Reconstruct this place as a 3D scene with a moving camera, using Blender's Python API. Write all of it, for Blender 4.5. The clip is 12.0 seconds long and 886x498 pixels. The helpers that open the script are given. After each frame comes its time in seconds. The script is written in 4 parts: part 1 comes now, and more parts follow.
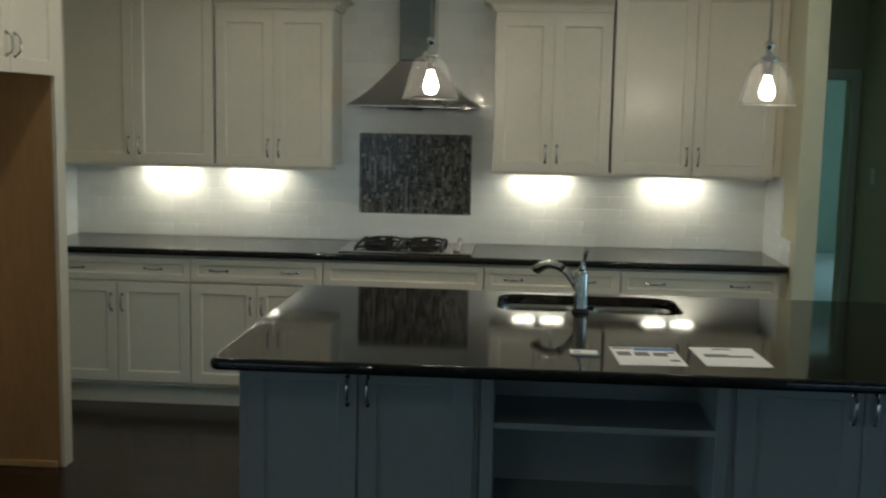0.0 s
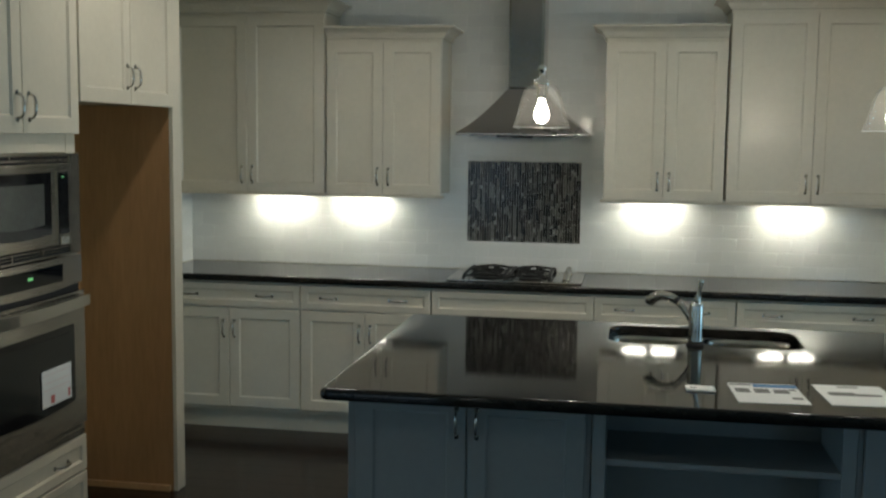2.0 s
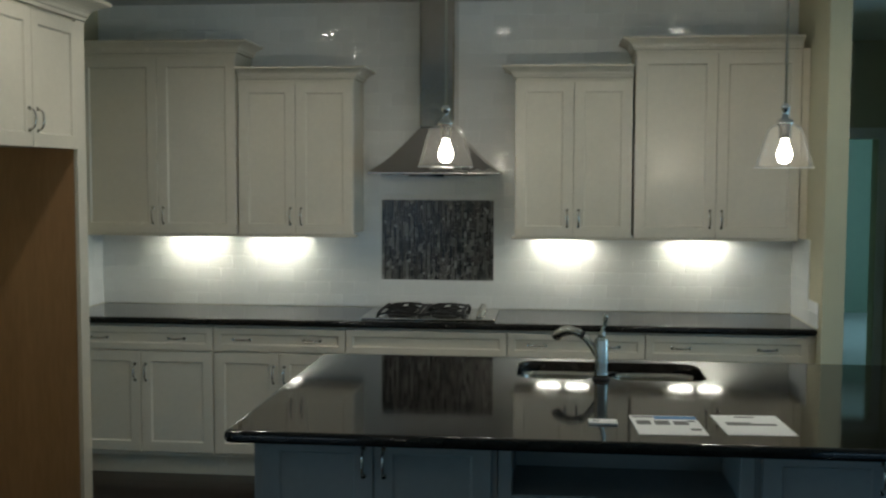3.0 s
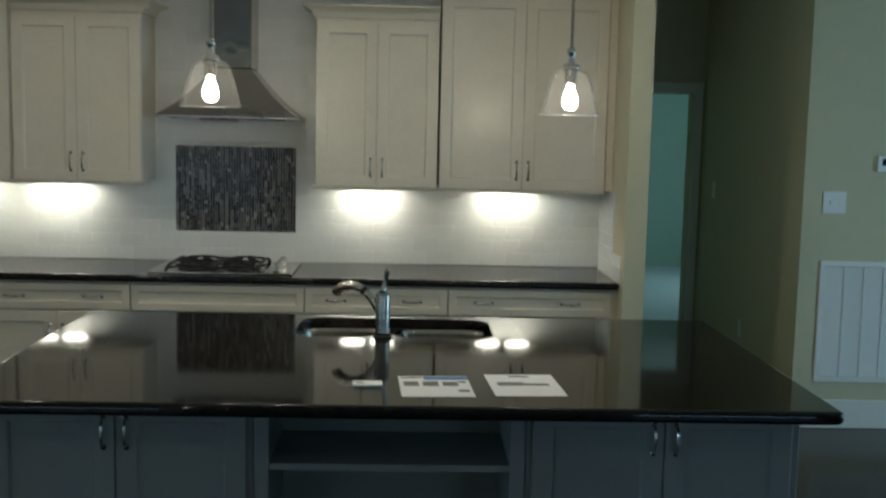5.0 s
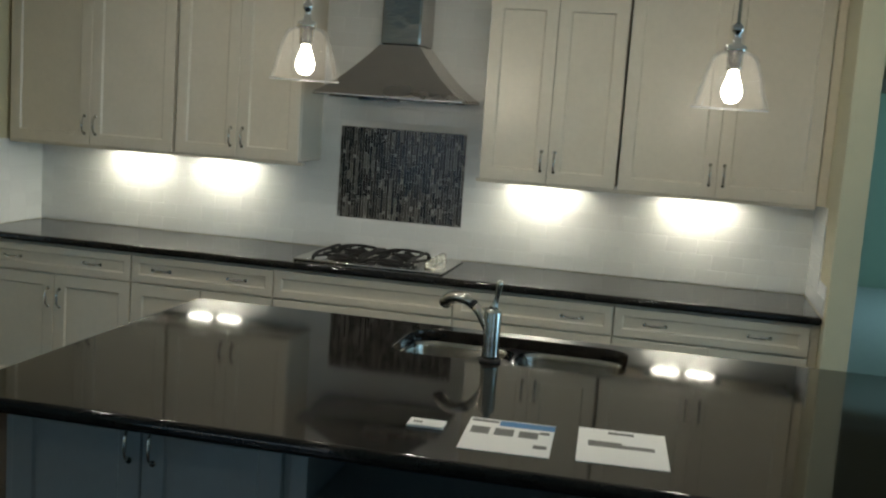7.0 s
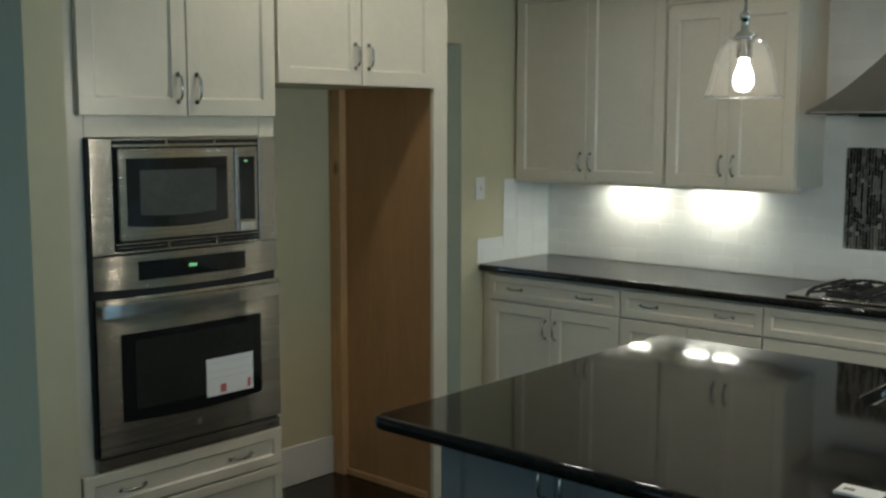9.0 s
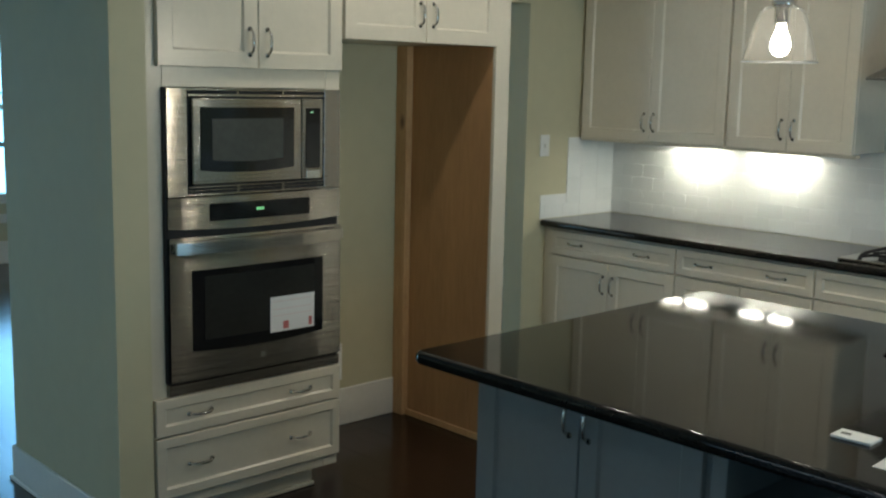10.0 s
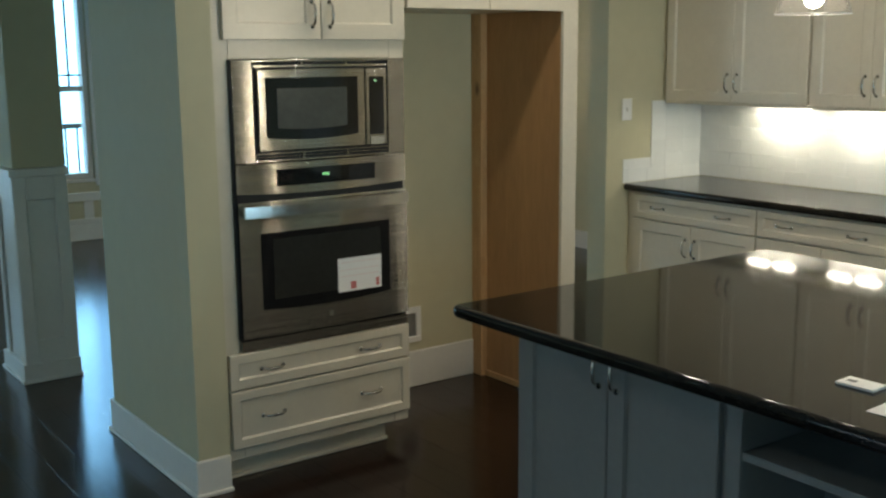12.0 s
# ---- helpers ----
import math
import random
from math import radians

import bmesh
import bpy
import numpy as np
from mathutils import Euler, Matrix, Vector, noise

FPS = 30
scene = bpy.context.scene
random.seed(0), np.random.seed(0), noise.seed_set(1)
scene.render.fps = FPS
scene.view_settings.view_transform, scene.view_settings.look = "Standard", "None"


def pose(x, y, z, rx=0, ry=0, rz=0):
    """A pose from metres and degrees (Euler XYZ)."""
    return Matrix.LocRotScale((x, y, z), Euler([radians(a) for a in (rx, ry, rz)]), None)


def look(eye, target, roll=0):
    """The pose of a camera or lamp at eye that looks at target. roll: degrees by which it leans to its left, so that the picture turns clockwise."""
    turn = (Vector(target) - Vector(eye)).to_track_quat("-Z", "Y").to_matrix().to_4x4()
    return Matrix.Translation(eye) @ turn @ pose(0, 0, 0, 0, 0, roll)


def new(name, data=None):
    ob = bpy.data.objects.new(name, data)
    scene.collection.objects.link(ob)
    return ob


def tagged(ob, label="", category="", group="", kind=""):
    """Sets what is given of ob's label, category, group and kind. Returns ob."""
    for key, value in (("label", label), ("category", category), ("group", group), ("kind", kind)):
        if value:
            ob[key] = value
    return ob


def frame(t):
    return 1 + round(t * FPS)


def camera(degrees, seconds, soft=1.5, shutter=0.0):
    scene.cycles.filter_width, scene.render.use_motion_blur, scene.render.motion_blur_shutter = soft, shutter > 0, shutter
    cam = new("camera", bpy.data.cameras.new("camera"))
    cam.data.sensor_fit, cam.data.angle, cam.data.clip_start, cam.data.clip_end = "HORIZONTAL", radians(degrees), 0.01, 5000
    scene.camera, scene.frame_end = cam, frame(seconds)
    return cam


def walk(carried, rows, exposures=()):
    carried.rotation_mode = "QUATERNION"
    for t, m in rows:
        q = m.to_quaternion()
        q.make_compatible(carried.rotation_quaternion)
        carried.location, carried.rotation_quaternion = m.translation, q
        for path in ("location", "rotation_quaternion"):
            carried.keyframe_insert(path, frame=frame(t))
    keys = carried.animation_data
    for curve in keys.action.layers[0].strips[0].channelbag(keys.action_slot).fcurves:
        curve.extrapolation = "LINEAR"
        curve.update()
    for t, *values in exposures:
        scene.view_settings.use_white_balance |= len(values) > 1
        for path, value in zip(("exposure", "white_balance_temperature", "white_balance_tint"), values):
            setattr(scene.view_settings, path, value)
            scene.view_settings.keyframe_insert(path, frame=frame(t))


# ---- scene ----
cam = camera(45.2, 12.0, soft=2.2, shutter=0.5)
PATH = [
    (0, (0.627, -6.419, 1.701), (0.485, -4.44, 1.446), 1.1),
    (0.5, (0.603, -6.408, 1.701), (0.359, -4.44, 1.436), 1.2),
    (1, (0.592, -6.39, 1.702), (0.246, -4.439, 1.436), 1.3),
    (1.5, (0.6, -6.388, 1.697), (0.257, -4.435, 1.434), 1.1),
    (2, (0.606, -6.375, 1.712), (0.266, -4.415, 1.502), 0.7),
    (2.5, (0.642, -6.397, 1.717), (0.349, -4.425, 1.557), 0.5),
    (3, (0.686, -6.391, 1.72), (0.48, -4.407, 1.581), 0.2),
    (3.5, (0.767, -6.385, 1.718), (0.591, -4.396, 1.606), 0.6),
    (3.7, (0.802, -6.384, 1.718), (0.671, -4.392, 1.607), 0.4),
    (5.3, (1.008, -6.014, 1.687), (1.085, -4.036, 1.402), 1.5),
    (5.5, (1.052, -5.961, 1.708), (1.094, -3.988, 1.379), 1.0),
    (6, (1.27, -5.82, 1.696), (1.075, -3.863, 1.332), 2.1),
    (6.5, (1.387, -5.657, 1.686), (1.046, -3.719, 1.328), 1.9),
    (7, (1.394, -5.441, 1.697), (0.983, -3.501, 1.435), 4.1),
    (7.5, (1.436, -5.29, 1.683), (0.765, -3.428, 1.395), 1.1),
    (7.7, (1.432, -5.262, 1.684), (0.624, -3.453, 1.412), 2.0),
    (9.3, (1.738, -5.084, 1.67), (0.357, -3.666, 1.389), -0.0),
    (9.5, (1.801, -5.111, 1.662), (0.402, -3.719, 1.336), 0.6),
    (10, (1.868, -5.155, 1.676), (0.43, -3.8, 1.364), 1.3),
    (10.5, (2.015, -5.119, 1.68), (0.557, -3.788, 1.362), 2.0),
    (11, (2.127, -5.06, 1.667), (0.598, -3.817, 1.325), 2.0),
    (11.5, (2.15, -5.026, 1.644), (0.593, -3.827, 1.273), 0.3),
    (12, (2.146, -5.015, 1.65), (0.554, -3.859, 1.288), -0.5),
]
walk(cam, [(t, look(eye, target, roll)) for t, eye, target, roll in PATH],
     [(0.0, -0.66, 6700, 9), (1.0, -0.71, 6700, 10), (1.5, -0.60, 6550, 10), (2.5, -0.52, 6400, 9.5), (3.2, -0.78, 6350, 9.5), (5.5, -0.62, 6500, 10), (6.5, -0.54, 6550, 10.5),
      (7.0, -0.50, 6600, 11), (7.5, -0.74, 6400, 9.5), (9.5, -0.32, 6350, 9), (10.5, -0.18, 6650, 11), (12.0, -0.06, 7000, 12)])

# ---- light and exposure ----
world = bpy.data.worlds.new("sky")
scene.world = world
world.use_nodes = True
wn = world.node_tree
sky = wn.nodes.new("ShaderNodeTexSky")
sky.sky_type = "NISHITA"
sky.sun_disc = False
sky.sun_elevation = radians(38)
sky.sun_rotation = radians(200)
wn.nodes["Background"].inputs[1].default_value = 0.10
wn.links.new(sky.outputs[0], wn.nodes["Background"].inputs[0])
SUN = bpy.data.lights.new("sun", "SUN")
SUN.energy, SUN.angle, SUN.color = 1.0, radians(10), (1.0, 0.95, 0.88)
sun = new("sun", SUN)
sun.matrix_world = look((0, -20, 16), (0, 0, 0))


def area_lamp(name, eye, target, w, h, power, color):
    data = bpy.data.lights.new(name, "AREA")
    data.shape, data.size, data.size_y = "RECTANGLE", w, h
    data.energy, data.color = power, color
    ob = new(name, data)
    ob.matrix_world = look(eye, target)
    return ob


DAY = (0.30, 0.66, 1.0)
DAY_WEST, DAY_EAST, DAY_BED, UNDER, BULB, CAN = 32.0, 62.0, 38.0, 1.08, 12.0, 17.0
for wx, width, height, power in ((-1.7, 1.6, 1.6, 8.0), (3.6, 1.6, 1.6, 17.0)):
    area_lamp("window_daylight", (wx, -8.55, 1.35), (wx, 0, 1.2), width, height, power, DAY)
# added daylight from the south-west, in an unseen window made for it
area_lamp("window_daylight", (-7.45, -6.2, 1.3), (0, -6.2, 1.2), 2.6, 2.0, 28.0, (0.56, 0.84, 0.97))
area_lamp("window_daylight", (-7.45, -1.9, 1.42), (0, -1.9, 1.2), 1.5, 1.6, DAY_WEST, (0.18, 0.54, 1.0))
area_lamp("window_daylight", (5.55, -2.4, 1.25), (0, -2.4, 1.15), 1.8, 1.9, DAY_EAST, (0.40, 0.75, 1.0))
area_lamp("window_daylight", (5.45, 5.2, 1.45), (0, 5.2, 1.2), 1.4, 1.5, DAY_BED, (0.44, 0.84, 0.95))


# ---- materials ----
def material(name, color, rough=0.5, metal=0.0, var=0.06, scale=6.0, bump=0.0, bump_scale=60.0, second=None,
             stretch=(1, 1, 1), island=0.0, obj_random=0.0, coat=0.0, fine=40.0, spec=0.5, relief=0.002):
    m = bpy.data.materials.new(name)
    m.use_nodes = True
    nt = m.node_tree
    b = nt.nodes["Principled BSDF"]
    b.inputs["Roughness"].default_value = rough
    b.inputs["Metallic"].default_value = metal
    b.inputs["Coat Weight"].default_value = coat
    b.inputs["Coat Roughness"].default_value = 0.08
    b.inputs["Specular IOR Level"].default_value = spec
    co = nt.nodes.new("ShaderNodeTexCoord")
    mp = nt.nodes.new("ShaderNodeMapping")
    mp.inputs["Scale"].default_value = stretch
    nt.links.new(co.outputs["Object"], mp.inputs[0])

    def noise_tex(s, detail=4):
        n = nt.nodes.new("ShaderNodeTexNoise")
        n.inputs["Scale"].default_value = s
        n.inputs["Detail"].default_value = detail
        nt.links.new(mp.outputs[0], n.inputs["Vector"])
        return n
    big, small = noise_tex(scale), noise_tex(scale * fine / 6, 6)
    mixf = nt.nodes.new("ShaderNodeMath")
    mixf.operation = "MULTIPLY_ADD"
    nt.links.new(small.outputs[0], mixf.inputs[0])
    mixf.inputs[1].default_value = 0.5
    half = nt.nodes.new("ShaderNodeMath")
    half.operation = "MULTIPLY"
    nt.links.new(big.outputs[0], half.inputs[0])
    half.inputs[1].default_value = 0.5
    nt.links.new(half.outputs[0], mixf.inputs[2])
    last = mixf
    for amount, node, socket in ((obj_random, "ShaderNodeObjectInfo", "Random"), (island, "ShaderNodeNewGeometry", "Random Per Island")):
        if amount:
            r = nt.nodes.new(node)
            add = nt.nodes.new("ShaderNodeMath")
            add.operation = "MULTIPLY_ADD"
            nt.links.new(r.outputs[socket], add.inputs[0])
            add.inputs[1].default_value = amount
            nt.links.new(last.outputs[0], add.inputs[2])
            sub = nt.nodes.new("ShaderNodeMath")
            sub.operation = "SUBTRACT"
            nt.links.new(add.outputs[0], sub.inputs[0])
            sub.inputs[1].default_value = amount / 2
            last = sub
    ramp = nt.nodes.new("ShaderNodeValToRGB")
    e = ramp.color_ramp.elements
    e[0].position, e[1].position = 0.3, 0.7
    dark = second or tuple(c * (1 - var) for c in color)
    light = color if second else tuple(min(1, c * (1 + var)) for c in color)
    e[0].color, e[1].color = (*dark, 1), (*light, 1)
    nt.links.new(last.outputs[0], ramp.inputs[0])
    nt.links.new(ramp.outputs[0], b.inputs["Base Color"])
    rr = nt.nodes.new("ShaderNodeMapRange")
    rr.inputs[3].default_value, rr.inputs[4].default_value = rough * 0.85, min(1, rough * 1.2)
    nt.links.new(big.outputs[0], rr.inputs[0])
    nt.links.new(rr.outputs[0], b.inputs["Roughness"])
    if bump:
        bt = noise_tex(bump_scale, 5)
        bn = nt.nodes.new("ShaderNodeBump")
        bn.inputs["Strength"].default_value = bump
        bn.inputs["Distance"].default_value = relief
        nt.links.new(bt.outputs[0], bn.inputs["Height"])
        nt.links.new(bn.outputs[0], b.inputs["Normal"])
    return m


def brushed(m):
    """Give a metal brushed sideways: highlights stretch upright."""
    nt = m.node_tree
    t = nt.nodes.new("ShaderNodeTangent")
    t.direction_type, t.axis = "RADIAL", "Z"
    b = nt.nodes["Principled BSDF"]
    b.inputs["Anisotropic"].default_value = 1.0
    b.inputs["Anisotropic Rotation"].default_value = 0.25
    nt.links.new(t.outputs[0], b.inputs["Tangent"])
    # fine level scratches that tip the surface up and down
    co, mp, hair = nt.nodes.new("ShaderNodeTexCoord"), nt.nodes.new("ShaderNodeMapping"), nt.nodes.new("ShaderNodeTexNoise")
    mp.inputs["Scale"].default_value = (2, 2, 4200)
    hair.inputs["Scale"].default_value = 1.0
    tip, lift, geo, add = (nt.nodes.new("ShaderNode" + k) for k in ("MapRange", "CombineXYZ", "NewGeometry", "VectorMath"))
    tip.inputs[1].default_value, tip.inputs[2].default_value = 0.25, 0.75
    tip.inputs[3].default_value, tip.inputs[4].default_value = -0.32, 0.32
    norm = nt.nodes.new("ShaderNodeVectorMath")
    norm.operation = "NORMALIZE"
    nt.links.new(co.outputs["Object"], mp.inputs[0])
    nt.links.new(mp.outputs[0], hair.inputs["Vector"])
    nt.links.new(hair.outputs[0], tip.inputs[0])
    nt.links.new(tip.outputs[0], lift.inputs[2])
    nt.links.new(geo.outputs["Normal"], add.inputs[0])
    nt.links.new(lift.outputs[0], add.inputs[1])
    nt.links.new(add.outputs[0], norm.inputs[0])
    nt.links.new(norm.outputs[0], b.inputs["Normal"])


def glowing(name, color, strength):
    m = bpy.data.materials.new(name)
    m.use_nodes = True
    b = m.node_tree.nodes["Principled BSDF"]
    b.inputs["Base Color"].default_value = (0.8, 0.8, 0.8, 1)
    b.inputs["Emission Color"].default_value = (*color, 1)
    b.inputs["Emission Strength"].default_value = strength
    return m


def glass(name, color=(1, 1, 1), rough=0.0, ior=1.45):
    m = bpy.data.materials.new(name)
    m.use_nodes = True
    b = m.node_tree.nodes["Principled BSDF"]
    b.inputs["Base Color"].default_value = (*color, 1)
    b.inputs["Roughness"].default_value = rough
    b.inputs["IOR"].default_value = ior
    b.inputs["Transmission Weight"].default_value = 1
    return m


CAB = material("cabinet_paint", (0.655, 0.60, 0.485), 0.25, var=0.04, bump=0.06, bump_scale=120)
ISL = material("island_paint", (0.29, 0.295, 0.285), 0.29, var=0.05, bump=0.06, bump_scale=120)
TRIM = material("trim_paint", (0.74, 0.72, 0.66), 0.35, var=0.04, bump=0.05, bump_scale=90)
WALL = material("wall_paint", (0.56, 0.515, 0.345), 0.75, var=0.04, scale=2.0, bump=0.15, bump_scale=220)
BEDWALL = material("green_wall_paint", (0.34, 0.43, 0.35), 0.8, var=0.04, scale=2.0, bump=0.15, bump_scale=220)
CEIL = material("ceiling_paint", (0.66, 0.66, 0.62), 0.85, var=0.03, scale=2.0, bump=0.25, bump_scale=160)
TILE = material("white_glazed_tile", (0.80, 0.81, 0.78), 0.07, var=0.03, obj_random=0.5, bump=0.12, bump_scale=14)
TILEJ = material("white_glazed_tile_far", (0.80, 0.81, 0.78), 0.07, var=0.03, island=0.5, bump=0.12, bump_scale=14)
GROUT = material("pale_grout", (0.79, 0.79, 0.76), 0.9, var=0.05, bump=0.3, bump_scale=300)
GRANITE = material("black_granite", (0.0125, 0.0110, 0.0095), 0.055, var=0.5, scale=30, fine=60, spec=0.36)
STEEL = material("brushed_steel", (0.48, 0.45, 0.405), 0.135, 1.0, var=0.05, scale=2, stretch=(1.2, 1.2, 320))
CHIM = material("polished_chimney_steel", (0.45, 0.42, 0.39), 0.13, 1.0, var=0.05, scale=3, bump=1.0, bump_scale=4.0, relief=0.0045)
STEELH = material("brushed_hood_steel", (0.54, 0.50, 0.47), 0.26, 1.0, var=0.05, scale=2, stretch=(1, 1, 1), bump=0.02, bump_scale=4)
CHROME = material("polished_nickel", (0.68, 0.66, 0.62), 0.16, 1.0, var=0.04)
NICKEL = material("satin_faucet_nickel", (0.56, 0.54, 0.50), 0.17, 1.0, var=0.04)
PULLM = material("satin_nickel", (0.64, 0.61, 0.56), 0.20, 1.0, var=0.04)
brushed(STEEL)
IRON = material("cast_iron", (0.012, 0.011, 0.010), 0.65, var=0.25, bump=0.4, bump_scale=200)
BLACKG = material("black_glass", (0.008, 0.008, 0.009), 0.06, var=0.2)
DARKP = material("dark_grey_glass", (0.022, 0.022, 0.020), 0.12, var=0.15)
MESHG = material("grey_door_mesh", (0.055, 0.060, 0.055), 0.2, var=0.15)
BLACK = material("black_gap_fill", (0.01, 0.01, 0.01), 0.7, var=0.2)
PLY = material("raw_plywood", (0.49, 0.275, 0.120), 0.7, var=0.1, second=(0.365, 0.195, 0.080), scale=5, stretch=(2, 2, 0.25), bump=0.15)
PINE = material("raw_pine", (0.66, 0.42, 0.21), 0.7, second=(0.46, 0.25, 0.10), scale=6, stretch=(6, 6, 0.8), bump=0.15)
kn = PINE.node_tree
knot, spot, dark = kn.nodes.new("ShaderNodeTexVoronoi"), kn.nodes.new("ShaderNodeMapRange"), kn.nodes.new("ShaderNodeMixRGB")
place, where = kn.nodes.new("ShaderNodeTexCoord"), kn.nodes.new("ShaderNodeMapping")
where.inputs["Scale"].default_value = (9, 9, 4.5)
kn.links.new(place.outputs["Object"], where.inputs[0])
kn.links.new(where.outputs[0], knot.inputs["Vector"])
knot.inputs["Scale"].default_value = 1.0
for k, v in ((1, 0.10), (2, 0.22), (3, 0.75), (4, 0.0)):
    spot.inputs[k].default_value = v
kn.links.new(knot.outputs["Distance"], spot.inputs[0])
shader = kn.nodes["Principled BSDF"]
kn.links.new(shader.inputs["Base Color"].links[0].from_socket, dark.inputs[1])
dark.inputs[2].default_value = (0.10, 0.042, 0.016, 1)
kn.links.new(spot.outputs[0], dark.inputs[0])
kn.links.new(dark.outputs[0], shader.inputs["Base Color"])
FLOORM = material("dark_stained_oak", (0.027, 0.0145, 0.010), 0.17, second=(0.015, 0.008, 0.006), scale=4, stretch=(0.5, 7, 7),
                  obj_random=0.5, bump=0.10, bump_scale=12, spec=0.36)
FLOORJ = material("dark_stained_oak_far", (0.027, 0.0145, 0.010), 0.17, second=(0.015, 0.008, 0.006), scale=4, stretch=(0.5, 7, 7),
                  island=0.5, bump=0.10, bump_scale=12, spec=0.36)
MOSAIC = material("glass_and_stone_mosaic", (0.02, 0.02, 0.02), 0.16, var=0.2)
mn = MOSAIC.node_tree
pick = mn.nodes.new("ShaderNodeValToRGB")
pick.color_ramp.interpolation = "CONSTANT"
for at, c in ((0.0, (0.010, 0.009, 0.008)), (0.34, (0.022, 0.017, 0.014)), (0.52, (0.045, 0.041, 0.034)), (0.70, (0.095, 0.088, 0.075)), (0.86, (0.16, 0.15, 0.13))):
    stop = pick.color_ramp.elements[0] if at == 0.0 else pick.color_ramp.elements.new(at)
    stop.color = (*c, 1)
pick.color_ramp.elements.remove(pick.color_ramp.elements[-1])
CHIPM = material("pale_stone_chip", (0.27, 0.26, 0.23), 0.3, second=(0.06, 0.057, 0.05), island=1.1, scale=3)
strip = mn.nodes.new("ShaderNodeNewGeometry")
mn.links.new(strip.outputs["Random Per Island"], pick.inputs[0])
mn.links.new(pick.outputs[0], mn.nodes["Principled BSDF"].inputs["Base Color"])
PLASTIC = material("white_plastic", (0.78, 0.77, 0.73), 0.4, var=0.02)
PAPER = material("white_paper", (0.82, 0.82, 0.80), 0.7, var=0.02)
INKG = material("grey_print", (0.16, 0.16, 0.15), 0.7, var=0.2)
INKB = material("blue_print", (0.06, 0.20, 0.42), 0.6, var=0.1)
INKR = material("red_print", (0.55, 0.16, 0.15), 0.6, var=0.1)
CARPET = material("pale_carpet", (0.60, 0.60, 0.60), 0.95, var=0.08, scale=20, bump=0.6, bump_scale=300)
GLASSM = glass("clear_glass")
SHADEM = bpy.data.materials.new("thin_clear_glass")
SHADEM.use_nodes = True
sn = SHADEM.node_tree
clear, gloss, haze = (sn.nodes.new("ShaderNodeBsdf" + k) for k in ("Transparent", "Glossy", "Translucent"))
gloss.inputs["Roughness"].default_value = 0.03
haze.inputs["Color"].default_value = (0.9, 0.9, 0.9, 1)
edge = sn.nodes.new("ShaderNodeLayerWeight")
edge.inputs["Blend"].default_value = 0.12
mix1, mix2 = sn.nodes.new("ShaderNodeMixShader"), sn.nodes.new("ShaderNodeMixShader")
mix1.inputs[0].default_value = 0.003
sn.links.new(clear.outputs[0], mix1.inputs[1])
sn.links.new(haze.outputs[0], mix1.inputs[2])
less = sn.nodes.new("ShaderNodeMath")
less.operation = "MULTIPLY"
less.inputs[1].default_value = 0.35
sn.links.new(edge.outputs["Fresnel"], less.inputs[0])
sn.links.new(less.outputs[0], mix2.inputs[0])
sn.links.new(mix1.outputs[0], mix2.inputs[1])
sn.links.new(gloss.outputs[0], mix2.inputs[2])
sn.links.new(mix2.outputs[0], sn.nodes["Material Output"].inputs[0])
GLOWB = glowing("lit_filament_bulb", (1.0, 0.90, 0.74), 40.0)
GLOWU = glowing("lit_lamp_lens", (1.0, 0.95, 0.82), 25.0)
GLOWC = glowing("lit_can_lens", (1.0, 0.92, 0.80), 60.0)
GREEN = glowing("green_display", (0.04, 0.9, 0.12), 0.7)
OUTSIDE = glowing("bright_outdoors", (0.24, 0.64, 1.0), 4.5)


RIMM = glass("frosted_glass_edge", (1, 1, 1), 0.35, 1.45)


# ---- building helpers ----
def part(name, bm, mat, parent=None, label="", smooth=False):
    me = bpy.data.meshes.new(name)
    bmesh.ops.recalc_face_normals(bm, faces=bm.faces[:])
    bm.to_mesh(me)
    bm.free()
    if smooth:
        for p in me.polygons:
            p.use_smooth = True
    me.materials.append(mat)
    ob = new(name, me)
    if parent is not None:
        ob.parent = parent
    if label:
        tagged(ob, label)
    return ob


def empty(name, m, label, category, group=""):
    ob = new(name)
    ob.empty_display_size = 0.1
    ob.matrix_world = m
    return tagged(ob, label, category, group)


def box(x0, x1, y0, y1, z0, z1, bevel=0.0, bm=None, seg=1):
    b = bmesh.new()
    vs = [b.verts.new((x, y, z)) for x in (x0, x1) for y in (y0, y1) for z in (z0, z1)]
    for f in ((0, 1, 3, 2), (4, 6, 7, 5), (0, 4, 5, 1), (2, 3, 7, 6), (0, 2, 6, 4), (1, 5, 7, 3)):
        b.faces.new([vs[i] for i in f])
    if bevel:
        bmesh.ops.bevel(b, geom=b.edges[:], offset=bevel, segments=seg, affect="EDGES", profile=0.5)
    if bm is None:
        return b
    me = bpy.data.meshes.new("tmp")
    b.to_mesh(me)
    b.free()
    bm.from_mesh(me)
    bpy.data.meshes.remove(me)
    return bm


def boxes(rows, bevel=0.0):
    bm = bmesh.new()
    for r in rows:
        box(*r, bevel=bevel, bm=bm)
    return bm


